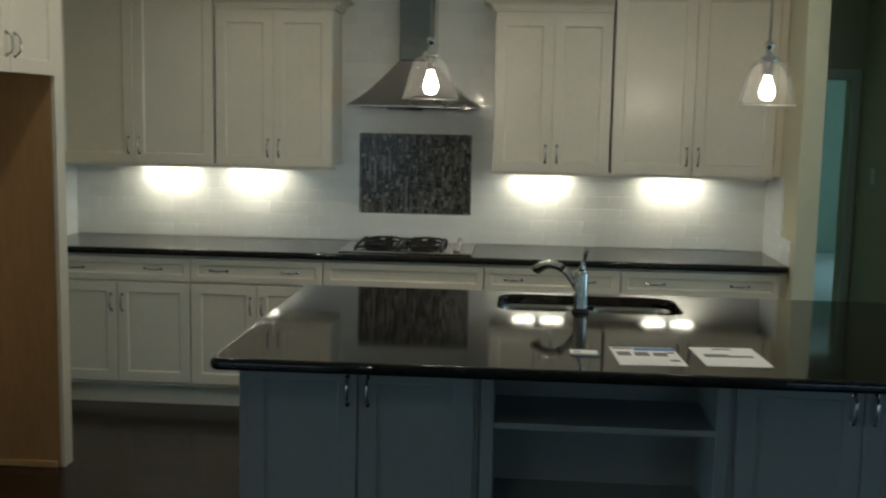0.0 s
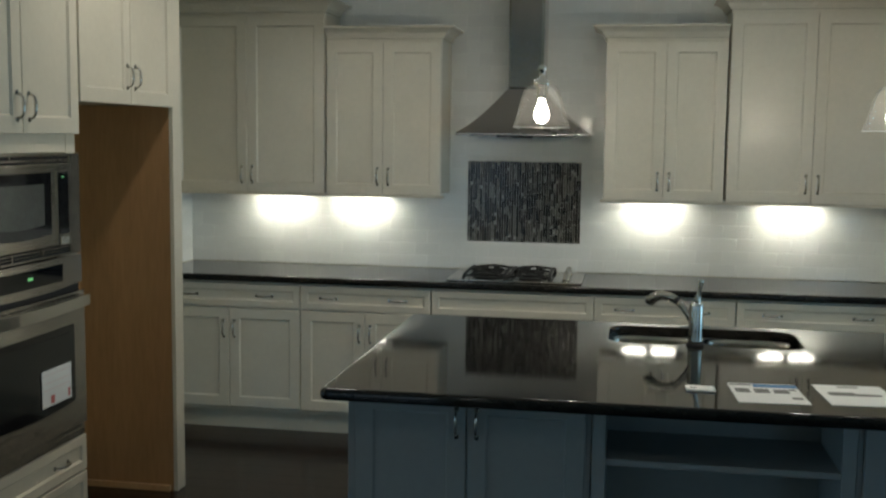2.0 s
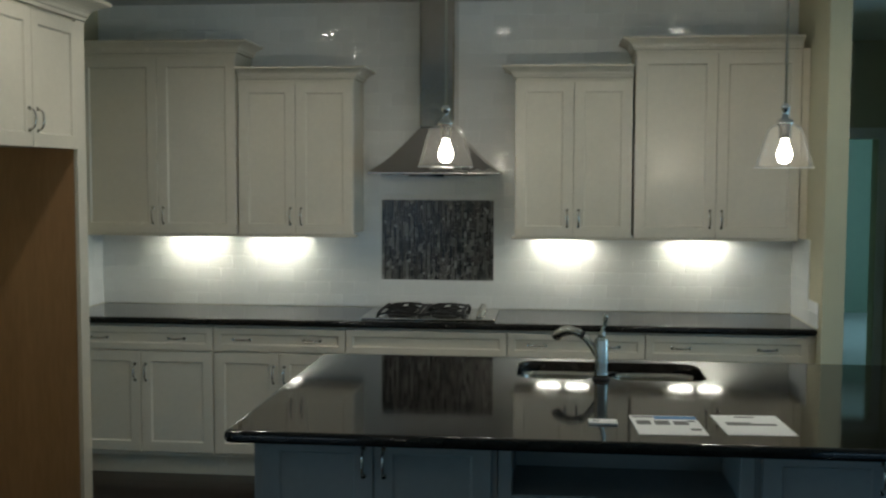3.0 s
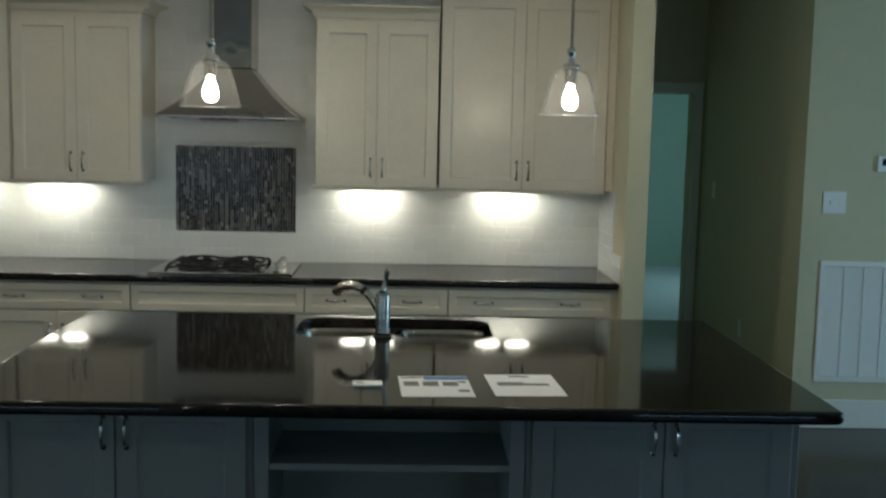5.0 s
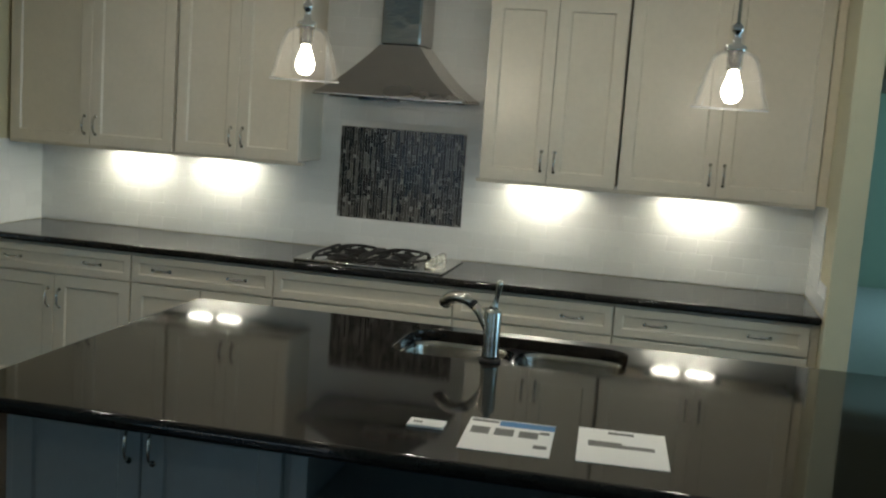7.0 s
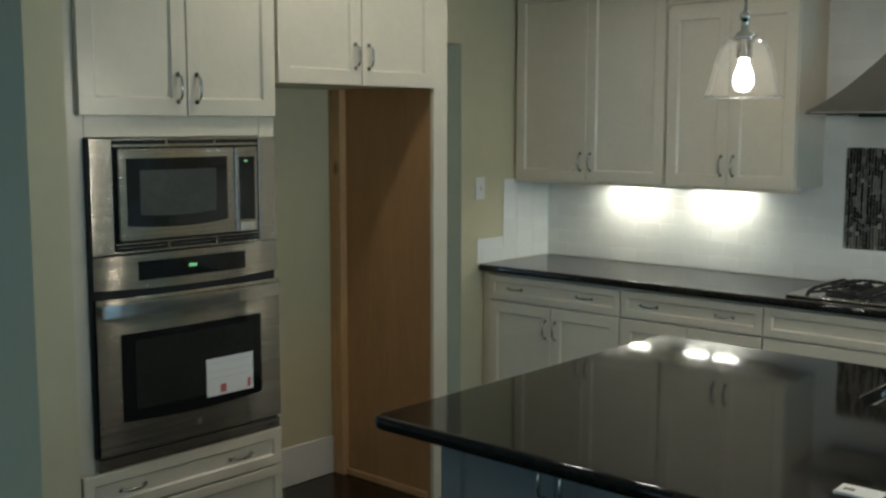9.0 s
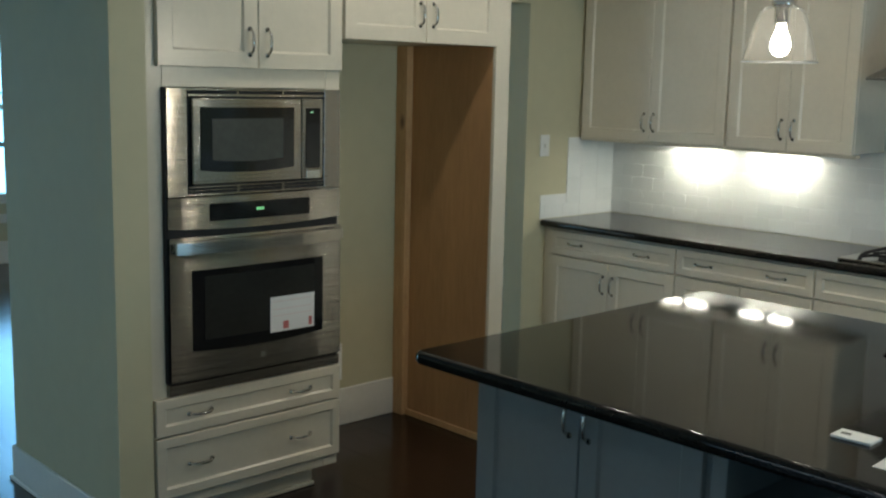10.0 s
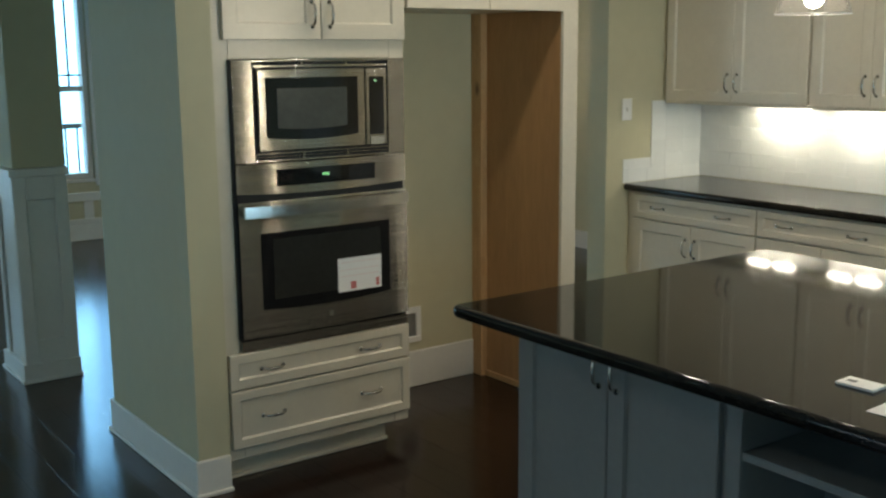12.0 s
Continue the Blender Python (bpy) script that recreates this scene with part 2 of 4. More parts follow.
def tube(pts, r, seg=10, bm=None, radii=None):
    bm = bm or bmesh.new()
    pts = [Vector(p) for p in pts]
    rings = []
    for i, p in enumerate(pts):
        d = (pts[min(i + 1, len(pts) - 1)] - pts[max(i - 1, 0)]).normalized()
        a = d.orthogonal() if i == 0 else (side - d * side.dot(d))
        side = a.normalized()
        up = d.cross(side)
        rad = radii[i] if radii else r
        rings.append([bm.verts.new(p + rad * (math.cos(t) * side + math.sin(t) * up))
                      for t in [2 * math.pi * k / seg for k in range(seg)]])
    for a, b in zip(rings, rings[1:]):
        for k in range(seg):
            bm.faces.new((a[k], a[(k + 1) % seg], b[(k + 1) % seg], b[k]))
    bm.faces.new(rings[0][::-1])
    bm.faces.new(rings[-1])
    return bm


def lathe(profile, seg=28, bm=None, centre=(0, 0, 0), cap=True):
    """Turn rows of (radius, height) about the upright axis through centre."""
    bm = bm or bmesh.new()
    c = Vector(centre)
    rings = [[bm.verts.new(c + Vector((r * math.cos(2 * math.pi * k / seg), r * math.sin(2 * math.pi * k / seg), z)))
              for k in range(seg)] for r, z in profile]
    for a, b in zip(rings, rings[1:]):
        for k in range(seg):
            bm.faces.new((a[k], a[(k + 1) % seg], b[(k + 1) % seg], b[k]))
    if cap:
        bm.faces.new(rings[0][::-1])
        bm.faces.new(rings[-1])
    return bm


def panel(x0, x1, z0, z1, yf, thick=0.02, rail=0.058, deep=0.009, bevel=0.0025):
    """A shaker front facing -y, its face at yf, with a recessed middle."""
    bm = bmesh.new()
    yb, s = yf + thick, 0.007
    b = bevel
    loops = [[(x0, yb, z0), (x1, yb, z0), (x1, yb, z1), (x0, yb, z1)],
             [(x0, yf + b, z0), (x1, yf + b, z0), (x1, yf + b, z1), (x0, yf + b, z1)]]
    for d, y in ((b, yf), (rail, yf), (rail + 0.002, yf + 0.003), (rail + s, yf + deep)):
        loops.append([(x0 + d, y, z0 + d), (x1 - d, y, z0 + d), (x1 - d, y, z1 - d), (x0 + d, y, z1 - d)])
    vs = [[bm.verts.new(p) for p in l] for l in loops]
    for a, c in zip(vs, vs[1:]):
        for k in range(4):
            bm.faces.new((a[k], a[(k + 1) % 4], c[(k + 1) % 4], c[k]))
    bm.faces.new(vs[-1])
    bm.faces.new(vs[0][::-1])
    return bm


def pull(cx, cz, yf, upright=True, length=0.092, out=0.027):
    """A bowed pull with two collars, on a front whose face is at yf."""
    pts, rad = [], []
    n = 10
    for i in range(n + 1):
        t = i / n * 2 - 1
        y = yf - out * (1 - t ** 4) ** 0.7
        a = t * length / 2
        pts.append((cx, y, cz + a) if upright else (cx + a, y, cz))
        rad.append(0.0042 + 0.0022 * (1 - abs(t)) + (0.002 if abs(t) > 0.9 else 0))
    bm = tube(pts, 0.005, 8, radii=rad)
    for s in (-1, 1):
        a = s * length / 2
        p = (cx, yf, cz + a) if upright else (cx + a, yf, cz)
        q = (p[0], yf - 0.004, p[2])
        tube([p, q], 0.009, 10, bm)
    return bm


def shaker(parent, name, x0, x1, z0, z1, yf, mat, pulls=(), rail=0.058, label=""):
    d = part(name, panel(x0, x1, z0, z1, yf, rail=rail), mat, parent, label)
    for cx, cz, up in pulls:
        part("handle", pull(cx, cz, yf, up), PULLM, d, "bowed polished nickel pull", True)
    return d


def crown(x0, x1, depth, z0, h, out, left, right, back=0.0):
    """A crown moulding round a cabinet top whose back is at y=0, mitred at the corners."""
    bm = bmesh.new()
    prof = [(0, 0), (0.012, 0), (0.012, h * 0.16), (0.02, h * 0.22)]
    prof += [(0.02 + (out - 0.03) * t ** 1.8, h * (0.22 + 0.58 * t ** 0.8)) for t in (0.2, 0.4, 0.6, 0.8, 1.0)]
    prof += [(out, h * 0.84), (out, h), (0, h)]
    secs = []
    for o, z in prof:
        l, r = (x0 - o if left else x0), (x1 + o if right else x1)
        secs.append([bm.verts.new(p) for p in ((l, back, z0 + z), (l, -depth - o, z0 + z), (r, -depth - o, z0 + z), (r, back, z0 + z))])
    for a, b in zip(secs, secs[1:]):
        for k in range(3):
            bm.faces.new((a[k], a[k + 1], b[k + 1], b[k]))
    bm.faces.new(secs[-1])
    bm.faces.new(secs[0][::-1])
    return bm


def wall(name, along, plane, thick, a0, a1, z1, mat, holes=(), z0=0.0):
    """A wall along x or y, from plane to plane + thick, with holes (from, to, bottom, top) through it."""
    rows = []
    cuts = sorted(holes)
    a = a0
    for h0, h1, b, t in cuts:
        rows.append((a, h0, z0, z1))
        if b > z0:
            rows.append((h0, h1, z0, b))
        if t < z1:
            rows.append((h0, h1, t, z1))
        a = h1
    rows.append((a, a1, z0, z1))
    p0, p1 = min(plane, plane + thick), max(plane, plane + thick)
    bm = bmesh.new()
    for s, e, b, t in rows:
        if e - s > 1e-4:
            box(*((s, e, p0, p1) if along == "x" else (p0, p1, s, e)), b, t, bm=bm)
    bmesh.ops.remove_doubles(bm, verts=bm.verts[:], dist=1e-5)
    ob = part(name, bm, mat)
    return tagged(ob, kind="structure")


def trim_run(name, rows, bevel=0.004, mat=None):
    return tagged(part(name, boxes(rows, bevel), mat or TRIM), kind="structure")

# ---- structure ----
CH = 2.75
wall("wall_north", "x", 0.0, 0.15, -2.26, 2.19, CH, WALL)
wall("wall_kitchen_west", "y", -2.26, 0.14, -0.785, 0.0, CH, WALL)
wall("wall_kitchen_east", "y", 2.08, 0.11, -0.72, 0.0, CH, WALL)
wall("wall_behind_niche", "y", -2.36, 0.24, -3.40, -1.625, CH, WALL)
wall("wall_pier", "x", -3.53, 0.13, -2.41, -1.477, CH, WALL)
wall("wall_over_doorway", "y", -2.26, 0.14, -1.625, -0.785, CH, WALL, z0=2.1)
wall("wall_hall_east", "y", 3.23, 0.15, -0.08, 2.07, CH, WALL)
wall("wall_hall_west", "y", 2.06, 0.12, 0.15, 2.07, CH, WALL)
wall("wall_grille", "x", -0.08, 0.15, 3.38, 5.6, CH, WALL)
wall("wall_bedroom_door", "x", 2.07, 0.15, 1.2, 5.6, CH, WALL, [(2.30, 3.145, 0, 2.005)])
wall("wall_bedroom_far", "x", 7.4, 0.15, 1.2, 5.6, CH, BEDWALL)
wall("wall_bedroom_west", "y", 1.05, 0.15, 2.07, 7.55, CH, BEDWALL)
wall("wall_bedroom_east", "y", 5.6, 0.15, 2.07, 7.55, CH, BEDWALL, [(4.5, 5.9, 0.7, 2.2)])
wall("wall_east", "y", 5.6, 0.15, -8.75, 2.07, CH, WALL, [(-3.3, -1.5, 0.3, 2.2)])
wall("wall_south", "x", -8.75, 0.15, -7.65, 5.75, CH, WALL, [(-2.5, -0.9, 0.65, 2.25), (2.8, 4.4, 0.65, 2.25)])
wall("wall_west", "y", -7.65, 0.15, -8.6, 3.0, CH, WALL, [(-7.5, -4.9, 0.30, 2.30), (-2.65, -1.91, 0.56, 2.35), (-1.79, -1.05, 0.56, 2.35)])
wall("wall_hall_north", "x", 1.22, 0.15, -7.5, -2.26, CH, WALL)
wall("wall_hall_partition", "x", -0.60, 0.12, -7.5, -5.3, CH, WALL)
wall("wall_hall_back", "y", -2.26, 0.14, 0.0, 1.22, CH, WALL)
tagged(part("ceiling", box(-7.65, 5.75, -8.75, 7.55, CH, CH + 0.12), CEIL), kind="structure")
tagged(part("ground", box(-60, 60, -60, 60, -0.30, -0.20), CARPET), kind="structure")
tagged(part("subfloor", box(-7.65, 5.75, -8.75, 2.62, -0.19, -0.012), BLACK), kind="structure")
tagged(part("bedroom_carpet", box(1.2, 5.6, 2.12, 7.4, -0.05, 0.006), CARPET), kind="structure")
tagged(part("backdrop", box(-14.1, -14.0, -12, 8, -0.2, 6), OUTSIDE), "pale bright daylight beyond the window", "backdrop", kind="structure")

# skirting boards and door casings
BB = 0.145
trim_run("baseboard", [(-1.477, -1.462, -3.545, -3.405, 0, BB), (-2.41, -1.4625, -3.546, -3.531, 0, BB), (-2.425, -2.411, -3.544, -3.40, 0, BB), (-2.375, -2.361, -3.399, -1.63, 0, BB)])
trim_run("baseboard", [(-1.4615, -1.452, -3.556, -3.402, 0, 0.018), (-2.425, -1.452, -3.558, -3.547, 0, 0.018)], 0.003)
trim_run("baseboard", [(-2.119, -2.105, -2.55, -1.735, 0, 0.185)])
trim_run("baseboard", [(3.23, 5.6, -0.095, -0.081, 0, 0.17), (3.216, 3.229, -0.094, 2.05, 0, 0.17)])
trim_run("baseboard", [(-2.119, -2.106, -0.80, -0.66, 0, BB), (-2.274, -2.106, -0.801, -0.786, 0, BB), (2.08, 2.205, -0.736, -0.721, 0, BB)])
trim_run("baseboard", [(-7.5, -7.486, -8.6, 1.2, 0, 0.15)])
trim_run("baseboard", [(-7.48, -2.27, 1.205, 1.219, 0, 0.15)])
trim_run("baseboard", [(-2.36, -2.06, -1.624, -1.61, 0, BB)])
trim_run("door_trim", [(3.146, 3.215, 2.054, 2.069, 0, 2.085), (2.221, 2.299, 2.054, 2.069, 0, 2.085), (2.221, 3.215, 2.052, 2.069, 2.006, 2.09)])
trim_run("wainscot", [(-7.499, -7.485, -4.0, 0.5, 0.36, 0.44), (-7.499, -7.487, -4.0, 0.5, 0.15, 0.20)] +
         [(-7.499, -7.488, y, y + 0.09, 0.2, 0.36) for y in (-3.6, -2.78, -2.03, -1.26, -0.5)])

# wainscoted column at the front hall
def column_y(y):
    return -3.530 + y * 0.874


tagged(part("hall_column", box(-3.72, -3.385, column_y(-0.128), column_y(0.172), 1.10, CH, 0.004), WALL),
       "wall-painted square shaft above a panelled white pedestal", "column", kind="structure")
tagged(part("column_pedestal", box(-3.72, -3.37, column_y(-0.133), column_y(0.147), 0, 1.06), TRIM), kind="structure")
for rows in ([(-3.369, -3.352, -0.148, -0.073, 0.1, 1.06), (-3.369, -3.352, 0.087, 0.162, 0.1, 1.06), (-3.369, -3.352, -0.073, 0.087, 0.94, 1.06),
              (-3.369, -3.352, -0.073, 0.087, 0.1, 0.22)],
             [(-3.75, -3.345, -0.163, 0.177, 1.061, 1.099)],
             [(-3.75, -3.344, -0.165, 0.167, 0.0, 0.1)], [(-3.76, -3.336, -0.175, 0.175, 0, 0.018)],
             [(-3.72, -3.66, -0.149, -0.134, 0.1, 1.06), (-3.44, -3.37, -0.149, -0.134, 0.1, 1.06), (-3.66, -3.44, -0.149, -0.134, 0.94, 1.06)]):
    trim_run("pedestal_trim", [(x0, x1, column_y(y0), column_y(y1), z0, z1) for x0, x1, y0, y1, z0, z1 in rows], 0.003)


# ---- windows ----
def sash_window(name, m, w, h, label):
    """A double-hung window facing -y, its sill at z=0, with a latticed upper sash."""
    e = tagged(empty(name, m, label, "window"), kind="structure")
    part("frame", boxes([(-w / 2, -w / 2 + 0.045, -0.02, 0.1, 0, h), (w / 2 - 0.045, w / 2, -0.02, 0.1, 0, h),
                         (-w / 2 + 0.045, w / 2 - 0.045, -0.02, 0.1, h - 0.045, h), (-w / 2 + 0.045, w / 2 - 0.045, -0.02, 0.1, 0, 0.05)], 0.003), TRIM, e)
    mid = h * 0.45
    part("meeting_rail", box(-w / 2 + 0.046, w / 2 - 0.046, 0.0, 0.06, mid - 0.025, mid + 0.025, 0.003), TRIM, e)
    rows = [(x - 0.008, x + 0.008, 0.02, 0.035, mid + 0.026, h - 0.046) for x in (-w / 2 + 0.15, w / 2 - 0.15)]
    rows += [(-w / 2 + 0.046, w / 2 - 0.046, 0.022, 0.033, z - 0.008, z + 0.008) for z in (mid + 0.12, h - 0.15)]
    part("muntins", boxes(rows), INKG, e)
    for z0, z1 in ((0.051, mid - 0.026), (mid + 0.026, h - 0.046)):
        p = part("pane", box(-w / 2 + 0.046, w / 2 - 0.046, 0.04, 0.044, z0, z1), GLASSM, e)
        p.visible_shadow = False
    part("window_sill", box(-w / 2 - 0.05, w / 2 + 0.05, -0.055, -0.021, -0.03, 0.0, 0.004), TRIM, e)
    return e


for y, n in ((-2.28, "window_1"), (-1.42, "window_2")):
    sash_window(n, pose(-7.55, y, 0.56, 0, 0, 90), 0.74, 1.79, "white double-hung window with a latticed upper sash")
# unseen, added as the opening for the south-west fill lamp
sash_window("added_window", pose(-7.55, -6.2, 0.30, 0, 0, 90), 2.6, 2.0, "wide white double-hung window, unseen, added for daylight")
for x, n in ((-1.7, "window_3"), (3.6, "window_7")):
    sash_window(n, pose(x, -8.65, 0.65, 0, 0, 180), 1.6, 1.6, "white double-hung window with a latticed upper sash")
sash_window("window_6", pose(5.65, -2.4, 0.3, 0, 0, -90), 1.8, 1.9, "large white double-hung window")
sash_window("window_5", pose(5.65, 5.2, 0.7, 0, 0, -90), 1.4, 1.5, "white double-hung bedroom window")
trim_run("window_casing", [(-7.499, -7.478, -2.75, -2.655, 0.5, 2.44), (-7.499, -7.478, -1.905, -1.795, 0.5, 2.36),
                           (-7.499, -7.478, -1.045, -0.95, 0.5, 2.44), (-7.499, -7.478, -2.655, -1.045, 2.365, 2.44)])
rail = empty("porch_railing", pose(-9.0, -2.0, -0.2), "dark metal porch railing with upright bars", "railing")
part("top_rail", box(-0.03, 0.03, -2, 2, 1.12, 1.17, 0.005), INKG, rail)
part("bottom_rail", box(-0.02, 0.02, -2, 2, 0.25, 0.29, 0.005), INKG, rail)
for i in range(34):
    part("baluster", box(-0.009, 0.009, -1.98 + i * 0.12 - 0.009, -1.98 + i * 0.12 + 0.009, 0.0, 1.12), INKG, rail)


# ---- base cabinets along the back wall ----
def base_cabinet(x0, x1, drawer_pulls, doors, label):
    """A base unit standing against the wall at y=0, facing -y."""
    w = x1 - x0
    e = empty("base_cabinet", pose(x0, -0.004, 0), label, "cabinet", "base cabinets along the wall")
    part("body", boxes([(0.001, w - 0.001, -0.602, -0.002, 0.115, 0.871)], 0.002), CAB, e)
    part("toe_kick", box(0.001, w - 0.001, -0.55, -0.53, 0.0, 0.114), CAB, e)
    g = 0.004
    shaker(e, "drawer", g, w - g, 0.728, 0.862, -0.624, CAB, [(x * w, 0.795, False) for x in drawer_pulls], rail=0.036)
    if doors:
        m = w / 2
        shaker(e, "door", g, m - 0.002, 0.142, 0.720, -0.624, CAB, [(m - 0.032, 0.60, True)])
        shaker(e, "door", m + 0.002, w - g, 0.142, 0.720, -0.624, CAB, [(m + 0.032, 0.60, True)])
    else:
        shaker(e, "drawer", g, w - g, 0.43, 0.720, -0.624, CAB, [(x * w, 0.58, False) for x in (0.25, 0.75)])
        shaker(e, "drawer", g, w - g, 0.13, 0.422, -0.624, CAB, [(x * w, 0.28, False) for x in (0.25, 0.75)])
    return e


XS = (-2.06, -1.21, -0.455, 0.44, 1.185, 2.04)
for i, (a, b) in enumerate(zip(XS, XS[1:])):
    base_cabinet(a, b, () if i == 2 else (0.22, 0.75), i != 2,
                 "white painted wide drawer unit under the cooktop" if i == 2 else "white painted base cabinet with a drawer over two shaker doors")
tagged(part("cabinet_filler", boxes([(-2.119, -2.061, -0.60, -0.57, 0.0, 0.872)], 0.002), CAB), "narrow white filler strip beside the base cabinets", "filler")
tagged(part("cabinet_filler", boxes([(2.041, 2.079, -0.60, -0.57, 0.0, 0.872)], 0.002), CAB), "narrow white filler strip beside the base cabinets", "filler")


def soften(ob, axis_limit=0.995):
    """Smooth only the faces of rounded edges."""
    for f in ob.data.polygons:
        f.use_smooth = max(abs(c) for c in f.normal) < axis_limit
    return ob


def slab(x0, x1, y0, y1, z0, z1, ease=0.014):
    return box(x0, x1, y0, y1, z0, z1, ease, seg=6)


tagged(soften(part("back_worktop", slab(-2.118, 2.078, -0.655, -0.012, 0.876, 0.914, 0.0165), GRANITE)),
       "polished black granite worktop along the wall", "worktop")


# ---- wall cabinets ----
def wall_cabinet(x0, x1, top, crown_h, left, right, pull_z=1.478):
    w = x1 - x0
    e = empty("wall_cabinet", pose(x0, -0.002, 0), "", "cabinet", "wall cabinets")
    part("body", box(0.001, w - 0.001, -0.322, -0.001, 1.378, top + 0.02, 0.002), CAB, e)
    part("light_rail", box(-0.014 if left else 0.001, w + (0.014 if right else -0.001), -0.336, -0.290, 1.357, 1.3715, 0.002), CAB, e)
    g, m = 0.004, w / 2
    shaker(e, "door", g, m - 0.0015, 1.372, top, -0.343, CAB, [(m - 0.032, pull_z, True)])
    shaker(e, "door", m + 0.0015, w - g, 1.372, top, -0.343, CAB, [(m + 0.032, pull_z, True)])
    part("crown_moulding", crown(0.001, w - 0.001, 0.326, top + 0.021, crown_h, 0.075, left, right), CAB, e)
    return e


for a, b, t, ch, l, r, label in (
        (-2.10, -1.150, 2.400, 0.068, False, True, "tall off-white wall cabinet with two shaker doors and crown moulding"),
        (-1.142, -0.46, 2.247, 0.066, False, True, "lower off-white wall cabinet with two shaker doors beside the hood"),
        (0.464, 1.122, 2.247, 0.066, True, False, "lower off-white wall cabinet with two shaker doors beside the hood"),
        (1.130, 2.035, 2.396, 0.068, True, False, "tall off-white wall cabinet with two shaker doors and crown moulding")):
    tagged(wall_cabinet(a, b, t, ch, l, r), label)
tagged(part("cabinet_filler", box(2.036, 2.079, -0.33, -0.31, 1.372, 2.42, 0.002), CAB), "narrow off-white filler strip beside a wall cabinet", "filler")


# ---- under-cabinet lights ----
def under_light(x):
    e = empty("under_cabinet_light", pose(x, -0.10, 1.376), "slim white lit lamp under a wall cabinet", "lamp", "under-cabinet lights")
    part("housing", box(-0.19, 0.19, -0.04, 0.04, -0.016, 0.0, 0.003), PLASTIC, e)
    for s in (-1, 1):
        part("lens", box(s * 0.085 - 0.07, s * 0.085 + 0.07, -0.013, 0.013, -0.021, -0.0165, 0.002), GLOWU, e, "glowing lens")
        d = bpy.data.lights.new("under_cabinet_bulb", "AREA")
        d.shape, d.size, d.size_y, d.energy, d.color = "RECTANGLE", 0.10, 0.04, UNDER, (0.98, 0.98, 0.82)
        o = new("under_cabinet_bulb", d)
        o.matrix_world = look((x + s * 0.08, -0.10, 1.353), (x + s * 0.08, -0.07, 0.9))


for x in (-1.50, -0.985, 0.75, 1.525):
    under_light(x)


# ---- cooktop and hood ----
ck = empty("gas_cooktop", pose(-0.005, -0.33, 0.915), "stainless gas cooktop with black grates, set in the worktop", "cooktop")
part("tray", slab(-0.375, 0.375, -0.245, 0.245, 0.0, 0.010, 0.004), STEEL, ck)
for bx, by, r in ((-0.165, 0.115, 0.042), (-0.165, -0.115, 0.05), (0.082, 0.115, 0.036), (0.082, -0.115, 0.045)):
    part("burner", lathe([(r * 1.5, 0.0105), (r * 1.45, 0.016), (r * 1.1, 0.019), (r, 0.022), (r, 0.028), (r * 0.8, 0.030)], 20, centre=(bx, by, 0)), IRON, ck)
for gx in (-0.165, 0.082):
    bm = bmesh.new()
    for s in (-1, 1):
        # arched side rails, standing on four feet
        tube([(gx + s * 0.128, -0.222, 0.011), (gx + s * 0.125, -0.205, 0.036), (gx + s * 0.120, -0.17, 0.050), (gx + s * 0.118, 0.0, 0.054),
              (gx + s * 0.120, 0.17, 0.050), (gx + s * 0.125, 0.205, 0.036), (gx + s * 0.128, 0.222, 0.011)], 0.011, 6, bm)
        tube([(gx - 0.125, s * 0.212, 0.030), (gx - 0.07, s * 0.215, 0.046), (gx, s * 0.215, 0.052), (gx + 0.07, s * 0.215, 0.046), (gx + 0.125, s * 0.212, 0.030)], 0.010, 6, bm)
        for a in range(4):
            c, q = math.cos(radians(45 + 90 * a)), math.sin(radians(45 + 90 * a))
            tube([(gx + c * 0.115, s * 0.112 + q * 0.095, 0.049), (gx + c * 0.07, s * 0.112 + q * 0.06, 0.058), (gx + c * 0.03, s * 0.112 + q * 0.026, 0.056)], 0.0095, 6, bm)
    tube([(gx - 0.12, 0, 0.05), (gx, 0, 0.055), (gx + 0.12, 0, 0.05)], 0.010, 6, bm)
    for v in bm.verts:
        v.co.x = gx + (v.co.x - gx) * 0.92
        v.co.z = 0.011 + (v.co.z - 0.011) * 0.68
    part("grate", bm, IRON, ck, "black cast-iron grate")
for ky in (-0.16, -0.08, 0.0, 0.08, 0.16):
    part("knob", lathe([(0.021, 0.0105), (0.021, 0.018), (0.016, 0.022), (0.015, 0.045), (0.012, 0.048)], 18, centre=(0.285, ky, 0)), CHROME, ck, "polished metal knob", True)

hood = empty("range_hood", pose(0.0155, -0.016, -0.012), "stainless chimney range hood with flared canopy on the tiled wall", "range hood")
bm = bmesh.new()
secs = []
for i in range(11):
    t = i / 10
    k = 0.86 * (1 - t) ** 1.06 + 0.14 * (1 - t) ** 5
    hw, dp, z = 0.102 + 0.263 * k, 0.285 + 0.2 * k, 1.748 + 0.25 * t
    secs.append([bm.verts.new(p) for p in ((-hw, 0, z), (-hw, -dp, z), (hw, -dp, z), (hw, 0, z))])
for a, b in zip(secs, secs[1:]):
    for k in range(4):
        bm.faces.new((a[k], a[(k + 1) % 4], b[(k + 1) % 4], b[k]))
bm.faces.new(secs[0][::-1])
bm.faces.new(secs[-1])
part("canopy", bm, STEELH, hood)
part("lip", box(-0.367, 0.367, -0.488, -0.001, 1.735, 1.7475, 0.003), STEELH, hood)
part("control_strip", box(-0.14, 0.06, -0.47, -0.44, 1.7205, 1.7345), BLACKG, hood, "black control strip")
